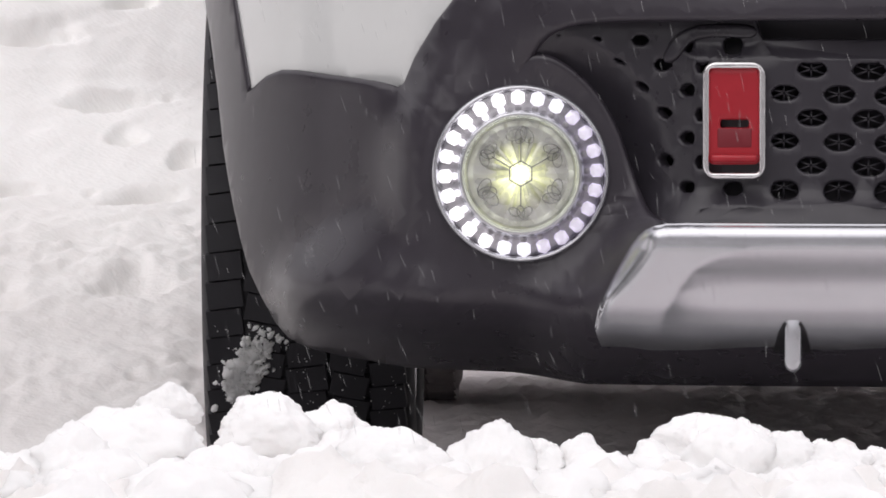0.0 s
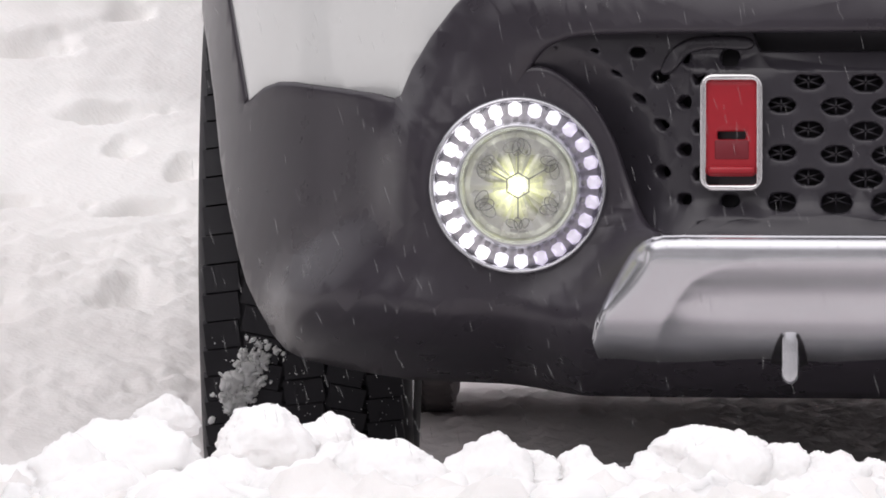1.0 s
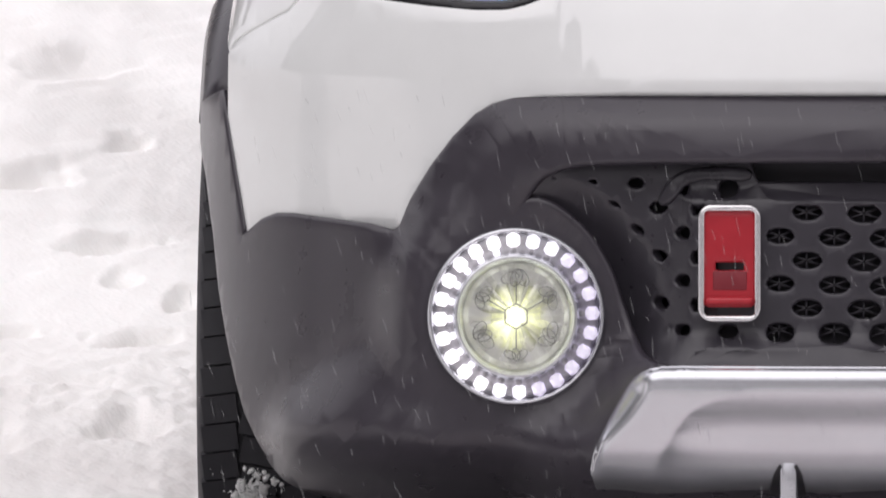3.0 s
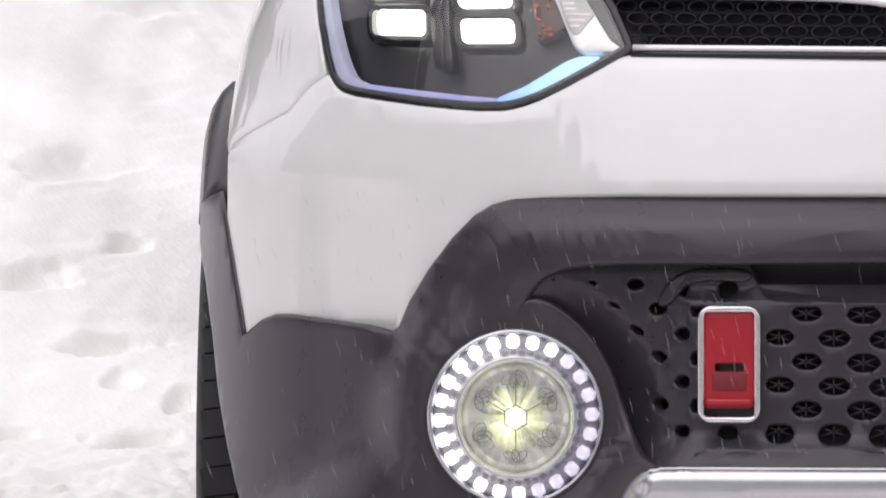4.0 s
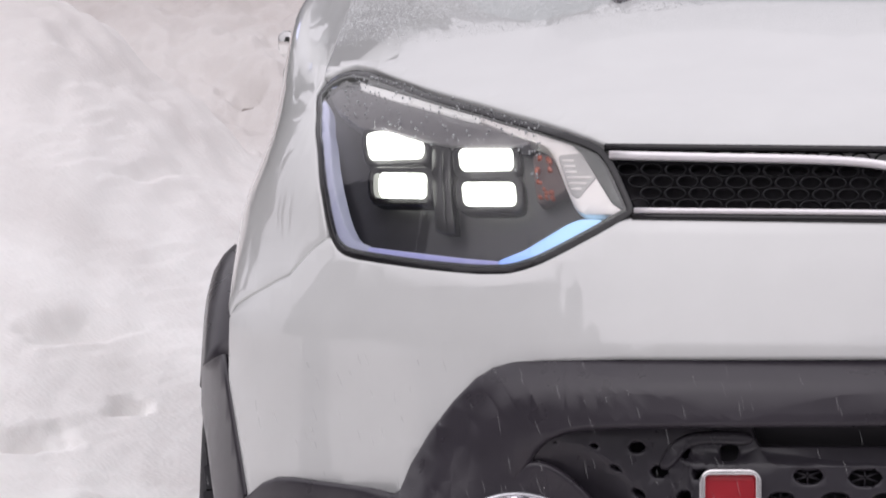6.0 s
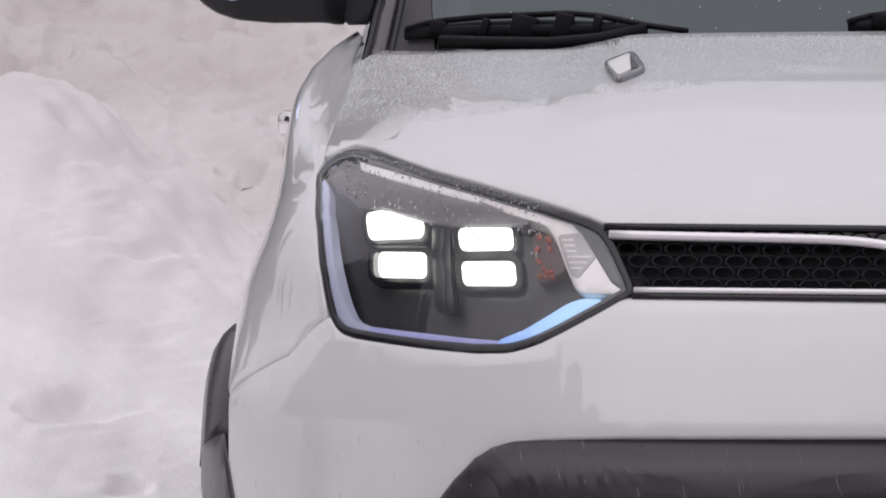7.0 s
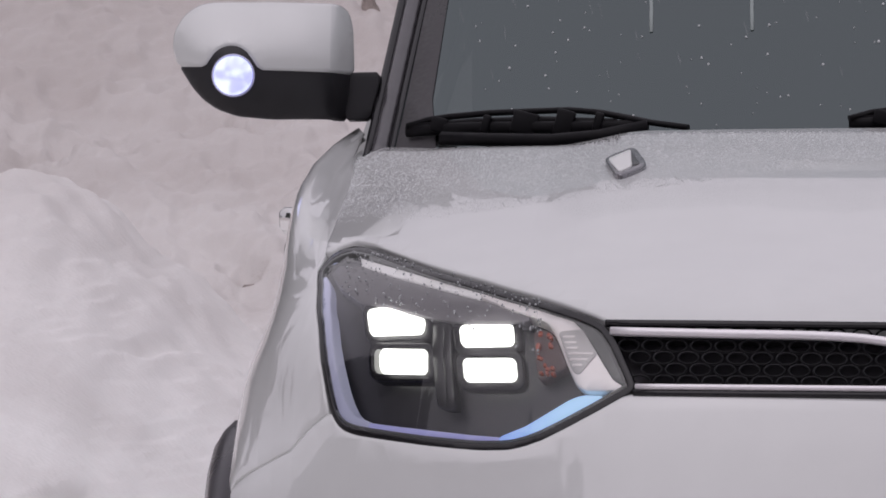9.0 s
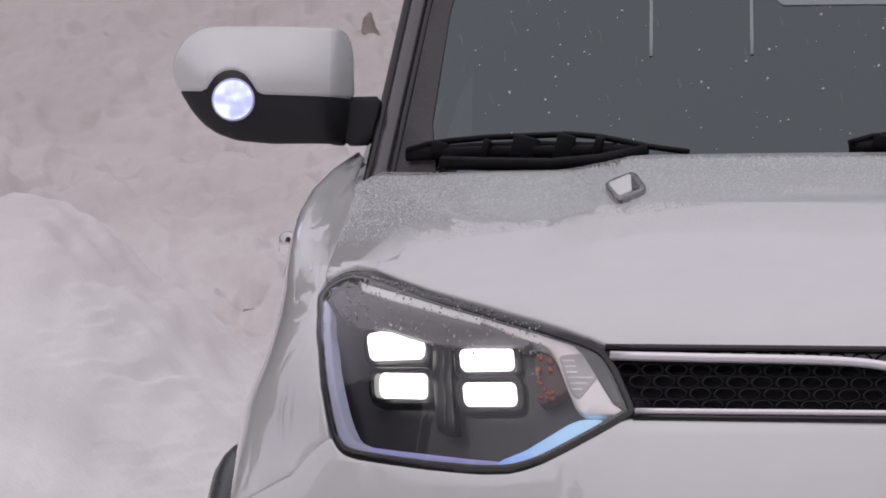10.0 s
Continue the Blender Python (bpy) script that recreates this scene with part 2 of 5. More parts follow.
def soil(m):
    """Grit in patches, at the foot and over the far bank; shade is painted in upwards."""
    n, l = m.node_tree.nodes, m.node_tree.links
    p = n["Principled BSDF"]
    clean = p.inputs["Base Color"].links[0].from_socket
    co, sep, dirt, far, sum_, mix = (n.new(k) for k in ("ShaderNodeTexCoord", "ShaderNodeSeparateXYZ", "ShaderNodeTexNoise", "ShaderNodeMapRange", "ShaderNodeMath", "ShaderNodeMix"))
    l.new(co.outputs["Object"], sep.inputs[0])
    l.new(co.outputs["Object"], dirt.inputs["Vector"])
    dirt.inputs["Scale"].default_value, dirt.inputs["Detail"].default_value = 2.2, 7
    # grit, deepened with distance so shade goes into the bank's colour
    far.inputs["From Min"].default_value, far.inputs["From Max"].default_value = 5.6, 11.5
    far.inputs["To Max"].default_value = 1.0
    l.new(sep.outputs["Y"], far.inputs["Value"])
    # the mound is greyed towards its top: shade put into the colour
    high_, grit_and_shade = n.new("ShaderNodeMapRange"), n.new("ShaderNodeMath")
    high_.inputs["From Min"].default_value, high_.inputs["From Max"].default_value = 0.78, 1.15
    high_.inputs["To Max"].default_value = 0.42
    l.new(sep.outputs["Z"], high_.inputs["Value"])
    foot, foot_and_far = n.new("ShaderNodeMapRange"), n.new("ShaderNodeMath")
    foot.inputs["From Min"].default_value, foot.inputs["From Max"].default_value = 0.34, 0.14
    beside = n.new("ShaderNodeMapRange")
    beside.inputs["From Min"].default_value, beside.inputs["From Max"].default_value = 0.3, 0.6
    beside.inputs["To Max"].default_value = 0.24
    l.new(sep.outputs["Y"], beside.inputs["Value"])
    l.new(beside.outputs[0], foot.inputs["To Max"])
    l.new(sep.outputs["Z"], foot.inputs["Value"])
    foot_and_far.operation = grit_and_shade.operation = "MAXIMUM"
    l.new(far.outputs[0], foot_and_far.inputs[0])
    l.new(foot.outputs[0], foot_and_far.inputs[1])
    l.new(foot_and_far.outputs[0], grit_and_shade.inputs[0])
    l.new(high_.outputs[0], grit_and_shade.inputs[1])
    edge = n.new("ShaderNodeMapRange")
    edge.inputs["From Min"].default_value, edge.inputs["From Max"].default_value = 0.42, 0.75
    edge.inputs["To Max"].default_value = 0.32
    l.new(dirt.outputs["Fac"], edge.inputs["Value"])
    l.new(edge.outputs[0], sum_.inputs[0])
    l.new(grit_and_shade.outputs[0], sum_.inputs[1])
    sum_.operation, sum_.use_clamp = "ADD", True
    # the lane on which the car stands is worn to grey slush
    lane = None
    for axis in ("X", "Y"):
        shift, width, step_ = n.new("ShaderNodeMath"), n.new("ShaderNodeMath"), n.new("ShaderNodeMapRange")
        shift.operation, shift.inputs[1].default_value = "ADD", 0.0 if axis == "X" else -2.25
        width.operation = "ABSOLUTE"
        l.new(sep.outputs[axis], shift.inputs[0])
        l.new(shift.outputs[0], width.inputs[0])
        step_.inputs["From Min"].default_value, step_.inputs["From Max"].default_value = (1.02, 0.86) if axis == "X" else (3.35, 3.05)
        l.new(width.outputs[0], step_.inputs["Value"])
        if lane:
            both_ = n.new("ShaderNodeMath")
            both_.operation = "MULTIPLY"
            l.new(lane.outputs[0], both_.inputs[0])
            l.new(step_.outputs[0], both_.inputs[1])
            lane = both_
        else:
            lane = step_
    # the unseen lot before the heap is taken for wet asphalt, for dark reflections
    lot = n.new("ShaderNodeMapRange")
    lot.inputs["From Min"].default_value, lot.inputs["From Max"].default_value = -1.9, -2.3
    l.new(sep.outputs["Y"], lot.inputs["Value"])
    # an unseen dark strip is added before the bumper, for reflections low in it
    near_, past, strip, dark_ground = (n.new(k) for k in ("ShaderNodeMapRange", "ShaderNodeMapRange", "ShaderNodeMath", "ShaderNodeMath"))
    near_.inputs["From Min"].default_value, near_.inputs["From Max"].default_value = -0.45, -0.28
    past.inputs["From Min"].default_value, past.inputs["From Max"].default_value = 0.7, 0.4
    l.new(sep.outputs["Y"], near_.inputs["Value"])
    l.new(sep.outputs["Y"], past.inputs["Value"])
    strip.operation, dark_ground.operation = "MULTIPLY", "MAXIMUM"
    l.new(near_.outputs[0], strip.inputs[0])
    l.new(past.outputs[0], strip.inputs[1])
    l.new(strip.outputs[0], dark_ground.inputs[0])
    l.new(lot.outputs[0], dark_ground.inputs[1])
    slush, wet = n.new("ShaderNodeMix"), n.new("ShaderNodeMix")
    slush.data_type = wet.data_type = "RGBA"
    slush.inputs["B"].default_value = (0.76, 0.71, 0.71, 1)
    wet.inputs["B"].default_value = (0.19, 0.186, 0.192, 1)
    l.new(lane.outputs[0], slush.inputs["Factor"])
    l.new(dark_ground.outputs[0], wet.inputs["Factor"])
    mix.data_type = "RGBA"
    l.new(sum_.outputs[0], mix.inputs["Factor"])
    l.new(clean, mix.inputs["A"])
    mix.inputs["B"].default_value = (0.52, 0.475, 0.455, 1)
    l.new(mix.outputs["Result"], slush.inputs["A"])
    l.new(slush.outputs["Result"], wet.inputs["A"])
    l.new(wet.outputs["Result"], p.inputs["Base Color"])
    return m


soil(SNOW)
FLAKE = shader("snowflake", (0.8, 0.8, 0.8), 0.8)
FLAKE.node_tree.nodes["Principled BSDF"].inputs["Alpha"].default_value = 0.06
CLOD = shader("frozen_soil", (0.30, 0.255, 0.235), 0.9, grain=0.4, grain_size=30, bump=0.3, bump_size=80)
SNOW_CLEAN = shader("clean_snow", (0.95, 0.942, 0.93), 0.7, grain=0.02, grain_size=30, bump=0.12, bump_size=120)
for m in (SNOW, SNOW_CLEAN):
    p = m.node_tree.nodes["Principled BSDF"]
    p.inputs["Subsurface Weight"].default_value = 0.6
    p.inputs["Subsurface Radius"].default_value = (1.0, 0.95, 0.95)
    p.inputs["Subsurface Scale"].default_value = 0.04 if m is SNOW_CLEAN else 0.006
CABIN = shader("cabin_trim", (0.03, 0.03, 0.032), 0.7, grain=0.2)


# ---- building tools ----
def part(name, bm, material, parent, label=""):
    bmesh.ops.recalc_face_normals(bm, faces=bm.faces)
    for f in bm.faces:
        f.smooth = True
    me = bpy.data.meshes.new(name)
    bm.to_mesh(me)
    bm.free()
    me.materials.append(material)
    ob = new(name, me)
    if parent:
        ob.parent = parent
    return tagged(ob, label)


def flatten(ob, degrees=30):
    """Keeps edges sharper than the angle crisp."""
    ob.data.set_sharp_from_angle(angle=radians(degrees))
    return ob


def dense(zs, vs, blur):
    """A smoothed table of a profile."""
    z = np.linspace(0.0, 1.5, 1501)
    v = np.interp(z, zs, vs)
    k = np.hanning(blur * 2 + 1)
    pad = np.concatenate([np.full(blur, v[0]), v, np.full(blur, v[-1])])
    return z, np.convolve(pad, k / k.sum(), "valid")


def plan_curve(width, depth, n):
    """Half of the plan of the car's nose: arc length, x and y."""
    th = np.linspace(0, math.pi / 2, 3001)
    x, y = width * np.sin(th) ** (2 / n), depth * (1 - np.cos(th) ** (2 / n))
    return np.concatenate([[0], np.cumsum(np.hypot(np.diff(x), np.diff(y)))]), x, y


NOSE = dense([.15, .22, .30, .40, .60, .72, .80, .87, .92, .96, 1.0, 1.05, 1.10, 1.15, 1.20, 1.26],
             [.12, .06, .02, .0, .0, .012, .03, .055, .08, .12, .20, .36, .555, .82, 1.11, 1.47], 16)
WIDE = dense([.2, .88, .92, .96, 1.0, 1.05, 1.10, 1.14, 1.17, 1.20, 1.26], [.885, .885, .874, .860, .853, .848, .843, .830, .810, .780, .69], 10)
NOSE_WIDE = dense([.2, .90, .97, 1.02, 1.06, 1.10, 1.14, 1.17, 1.20, 1.26], [.885, .885, .875, .86, .85, .843, .830, .810, .780, .69], 10)
LIE = dense([1.0, 1.04, 1.05, 1.075, 1.10, 1.125, 1.15, 1.185, 1.26], [0, 0, .012, .05, .088, .098, .075, .015, 0], 8)
BODY_PLAN, CLAD_PLAN = plan_curve(.885, .70, 2.6), plan_curve(.945, .75, 2.6)


FOG_X, FOG_Y, FOG_Z = .549, -.033, .447


def ease(a, b, v):
    k = min(1, max(0, (v - a) / (b - a)))
    return k * k * (3 - 2 * k)


def body(s, z):
    """The painted body: s metres round the nose from the middle, at height z."""
    ss, x, y = BODY_PLAN
    a = abs(s)
    bulge = 0.018 * ease(1.0, 1.12, z) * (1 - ease(0.47, 0.58, a))
    fade = 1 - ease(1.0, 2.6, a)
    wide, side = np.interp(z, *NOSE_WIDE), np.interp(z, *WIDE)
    xx = np.interp(a, ss, x) * (wide + (side - wide) * ease(.93, 1.2, a)) / .885
    xx += .012 * ease(.56, .66, z) * (1 - ease(.80, .95, z)) * ease(1.0, 1.15, a) * (1 - ease(2.0, 2.4, a))
    yy = np.interp(a, ss, y)
    flush = (1 - ease(.73, .86, z)) * ease(.6, .95, a)  # comes forward to meet the cladding
    yy += (np.interp(xx, CLAD_PLAN[1], CLAD_PLAN[2]) + .010 - yy) * flush
    lie = np.interp(z, *LIE) * ease(.70, .90, a) * (1 - ease(1.1, 1.5, a))  # the hood's corners lie flatter
    return Vector((math.copysign(xx, s), -.10 + np.interp(z - bulge, *NOSE) * fade + yy + lie + max(0, a - ss[-1]), z))


ARCH = np.array([(0, .706), (.432, .705), (.528, .702), (.56, .698), (.585, .691), (.607, .678), (.637, .652), (.668, .618), (.697, .58), (.716, .551)])


def from_arch(a, z):
    """Distance from the edge of the paint that frames the lower bumper."""
    p, d = ARCH[:-1], np.diff(ARCH, axis=0)
    q = np.array((a, z)) - p
    k = np.clip((q * d).sum(1) / (d * d).sum(1), 0, 1)[:, None]
    return float(np.hypot(*(q - k * d).T).min())


def clad(s, z):
    """The black lower bumper, which stands a little proud, with a fuller lower lip."""
    ss, x, y = CLAD_PLAN
    a = abs(s)
    inner = 1 - ease(0.66, 1.04, a)
    middle = 1 - ease(0.55, 0.72, a)
    line, drop = 0.335 + 0.10 * inner, 0.035 + 0.085 * inner + 0.06 * middle
    k = min(1, max(0, (line - z) / drop))
    lip = (0.014 + 0.055 * inner - 0.045 * middle) * (0.8 * k + 0.2 * k * k * (3 - 2 * k)) * (1 - ease(0.82, 1.0, a))
    lip += (0.058 * (1 - ease(0.37, 0.438, z)) - lip) * (1 - ease(0.47, 0.57, a))
    swell = 0.8 * lip * ease(0.62, 0.9, a)
    top = 0.02 * ease(0.675, 0.715, z)
    under = 0.10 * (1 - ease(0.18, 0.285, z)) ** 1.5 + 0.09 * (1 - ease(0.19, 0.31, z)) * ease(0.47, 0.57, a)
    frame_ = 0.022 * min(1, from_arch(a, z) / 0.042) * (1 - ease(0.70, 0.85, a))  # sloped border along the paint
    xx = np.interp(a, ss, x) + swell
    yy = -frame_ - .10 + np.interp(z, *NOSE) - lip + top + under + np.interp(a, ss, y) + max(0, a - ss[-1])
    flat = 0.92 * (1 - ease(0.108, 0.175, math.hypot(xx - FOG_X, z - FOG_Z)))  # level seat of the round lamp
    return Vector((math.copysign(xx, s), yy + (FOG_Y - yy) * flat, z))


def rounded(pts, r, times=3):
    """Cuts the corners of a closed outline."""
    for k in range(times):
        out, n = [], len(pts)
        for i in range(n):
            p, q, w = Vector(pts[i - 1]), Vector(pts[i]), Vector(pts[(i + 1) % n])
            for e in (p, w):
                d = (e - q).length
                out.append(tuple(q + (e - q) * min(0.25, r / max(d, 1e-6))))
        pts, r = out, r / 2.5
    return pts


def curved(pts, n=5):
    """A smooth line through pts."""
    out = []
    for i in range(len(pts) - 1):
        p, q, r, t = (np.array(pts[max(0, min(len(pts) - 1, i + k))]) for k in (-1, 0, 1, 2))
        for j in range(n):
            u = j / n
            out.append(tuple(0.5 * (2 * q + (r - p) * u + (2 * p - 5 * q + 4 * r - t) * u * u + (3 * q - p - 3 * r + t) * u ** 3)))
    return out + [tuple(pts[-1])]


def mirrored(pts):
    return [(-x, z) for x, z in reversed(pts)]


def whole(half):
    """A closed outline from its half, which runs from the middle round to the middle."""
    inner = [p for p in half if abs(p[0]) > 1e-6]
    return list(half) + [(-x, z) for x, z in reversed(inner)]


def sheet(outline, surf, holes=(), off=0.0, thick=0.012, step=0.03, zstep=None, lip=0.003, back=False, inward=None):
    """A skin cut to an outline, laid on a surface, with a rounded edge that turns in."""
    bm = bmesh.new()
    edges = []
    for loop in (outline, *holes):
        vs = [bm.verts.new((x, 0, z)) for x, z in loop]
        edges += [bm.edges.new((vs[i - 1], vs[i])) for i in range(len(vs))]
    bmesh.ops.triangle_fill(bm, use_beauty=True, edges=edges, normal=(0, -1, 0))
    xs, zs = [p[0] for p in outline], [p[1] for p in outline]
    for axis, low, high, gap in ((0, min(xs), max(xs), step), (2, min(zs), max(zs), zstep or step)):
        for k in range(math.ceil(low / gap), math.floor(high / gap) + 1):
            co, no = [0, 0, 0], [0, 0, 0]
            co[axis], no[axis] = k * gap + 1e-5, 1
            bmesh.ops.bisect_plane(bm, geom=bm.verts[:] + bm.edges[:] + bm.faces[:], dist=1e-5, plane_co=co, plane_no=no)
    rim = [e for e in bm.edges if e.is_boundary]
    out = {}
    for e in rim:
        a, b = e.verts
        d = b.co - a.co
        n = Vector((d.z, 0, -d.x)).normalized()
        if n.dot(e.link_faces[0].calc_center_median() - a.co) > 0:
            n = -n
        for v in (a, b):
            out[v] = out.get(v, Vector()) + n
    frames = {}
    for v in bm.verts:
        s, z = v.co.x, v.co.z
        p, h = surf(s, z), 0.002
        ds, dz = surf(s + h, z) - surf(s - h, z), surf(s, z + h) - surf(s, z - h)
        n = ds.cross(dz)
        n = n.normalized() if n.length > 1e-12 else Vector((0, -1, 0))
        frames[v] = (p + n * off, n, ds.normalized(), dz.normalized())
    push = {}
    for v, o in out.items():
        p, n, ds, dz = frames[v]
        o = o.normalized()
        push[v] = (ds * o.x + dz * o.z, n)
    for v, fr in frames.items():
        v.co = fr[0]
    for i, (sideways, depth) in enumerate(((lip * 0.7, lip * 0.3), (lip * 0.3, lip * 0.7), (0, thick - lip))):
        ext = bmesh.ops.extrude_edge_only(bm, edges=rim)["geom"]
        new_edges = [g for g in ext if isinstance(g, bmesh.types.BMEdge)]
        new_verts = [g for g in ext if isinstance(g, bmesh.types.BMVert)]
        old = list(push.items())
        lookup = {tuple(round(c, 6) for c in v.co): d for v, d in old}
        push = {}
        for v in new_verts:
            d = lookup.get(tuple(round(c, 6) for c in v.co))
            if d is None:
                continue
            push[v] = d
        for v, (o, n) in push.items():
            v.co += o * sideways + (inward * depth if inward and i == 2 else -n * depth)
        rim = new_edges
    if back:
        bmesh.ops.triangle_fill(bm, use_beauty=False, edges=rim, normal=(0, 1, 0))
    return bm


def ring(path, section, closed=False):
    """Sweeps a closed section (list of (out, up)) along frames (point, out, up)."""
    bm = bmesh.new()
    rows = [[bm.verts.new(p + o * a + u * b) for a, b in section] for p, o, u in path]
    n = len(section)
    pairs = list(zip(rows, rows[1:])) + ([(rows[-1], rows[0])] if closed else [])
    for r, q in pairs:
        for i in range(n):
            bm.faces.new((r[i - 1], r[i], q[i], q[i - 1]))
    if not closed:
        bm.faces.new(rows[0])
        bm.faces.new(rows[-1][::-1])
    return bm


def bar(points, wide, high, up=(0, 0, 1), soft=0.3):
    """A strip with rounded corners along a line of points."""
    pts = [Vector(p) for p in points]
    path = []
    for i, p in enumerate(pts):
        d = (pts[min(i + 1, len(pts) - 1)] - pts[max(i - 1, 0)]).normalized()
        o = d.cross(Vector(up)).normalized()
        path.append((p, o, o.cross(d).normalized()))
    a, b, r = wide / 2, high / 2, min(wide, high) * soft
    sec = [(-a + r, -b), (a - r, -b), (a, -b + r), (a, b - r), (a - r, b), (-a + r, b), (-a, b - r), (-a, -b + r)]
    return ring(path, sec)


def lathe(profile, at, axis="y", n=64):
    """Turns a profile of (radius, along) round an axis through at."""
    bm = bmesh.new()
    rows = []
    for r, a in profile:
        row = []
        for i in range(n):
            c, s = math.cos(2 * math.pi * i / n) * r, math.sin(2 * math.pi * i / n) * r
            row.append(bm.verts.new(Vector(at) + (Vector((c, a, s)) if axis == "y" else Vector((a, c, s)))))
        rows.append(row)
    for r, q in zip(rows, rows[1:]):
        for i in range(n):
            bm.faces.new((r[i - 1], r[i], q[i], q[i - 1]))
    for row, (r, a) in ((rows[0], profile[0]), (rows[-1], profile[-1])):
        if r < 0.02:
            bm.faces.new(row)
    return bm


def box(bm, centre, size, turn=None, bevel=0.0):
    m = Matrix.Translation(centre) @ (turn or Matrix()) @ Matrix.Diagonal((*size, 1))
    made = bmesh.ops.create_cube(bm, size=1, matrix=m)["verts"]
    if bevel:
        bmesh.ops.bevel(bm, geom=list({e for v in made for e in v.link_edges}), offset=bevel, segments=2, affect="EDGES", profile=0.5)
    return bm


def rect(x0, x1, z0, z1):
    return [(x0, z0), (x1, z0), (x1, z1), (x0, z1)]


def hexagon(x, z, w, h, turn=0.0):
    return [(x + w / 2 * math.cos(a + turn), z + h / 2 * math.sin(a + turn) * 1.1) for a in (i * math.pi / 3 for i in range(6))]


# ---- snow: one sheet of ground ----
CREST = [(-3, 1.2), (-1.53, 1.29), (-1.47, 1.302), (-1.41, 1.292), (-1.365, 1.27), (-1.33, 1.222), (-1.282, 1.176), (-1.184, 1.09), (-1.135, 1.052), (-1.067, 1.005), (-.93, .90), (-.80, .80), (3, .80)]


def crest(x):
    """Height of the mound's ridge."""
    return float(sum(np.interp(x + d, *zip(*CREST)) * k for d, k in ((-.07, .15), (-.035, .2), (0, .3), (.035, .2), (.07, .15))))


def ground_height(x, y):
    mound = (crest(x) + 0.012 * noise.noise(Vector((x * 14, 0, 61)))) * min(1, max(0, (y - 0.9) / 4.7)) * (1 - 0.45 * ease(5.7, 7.2, y))
    mound *= 1 - ease(-0.99, -0.87, x) * (1 - ease(4.3, 5.0, y))
    far = 0.28 * max(0, y - 4.8) * (1 - ease(11, 17, y)) + 2.4 * ease(11, 17, y)
    berm = 0.165 * ease(-1.78, -1.5, y) * (1 - ease(-1.15, -0.93, y)) * ease(-3.0, -1.6, x) * (1 - ease(1.6, 3.0, x))
    side = 2.4 * ease(-4.0, -9.0, x) if x < -4 else 0  # unseen side bank, added for a bright reflection in the cladding
    return max(mound, far, side) + berm


# hollows and footprints: x, y, half width, half length, depth
DENTS = [(-1.151, 2.70, .022, .038, .02), (-1.113, 2.43, .047, .04, .022), (-1.19, 2.88, .049, .042, .012), (-1.322, 3.01, .054, .068, .03), (-1.283, 2.31, .031, .03, .016), (-1.062, 2.69, .024, .048, .02),
         (-1.181, 3.47, .026, .04, .02), (-1.175, 2.89, .045, .05, .008), (-1.28, 3.75, .06, .08, .012), (-1.232, 4.89, .037, .065, .011), (-1.253, 9.07, .03, .058, .03), (-1.341, 10.25, .038, .067, .03),
         (-1.79, 9.95, .12, .10, .04), (-1.69, 10.1, .10, .10, .03), (-1.30, 1.75, .05, .05, .02), (-1.10, 1.95, .04, .05, .015)]


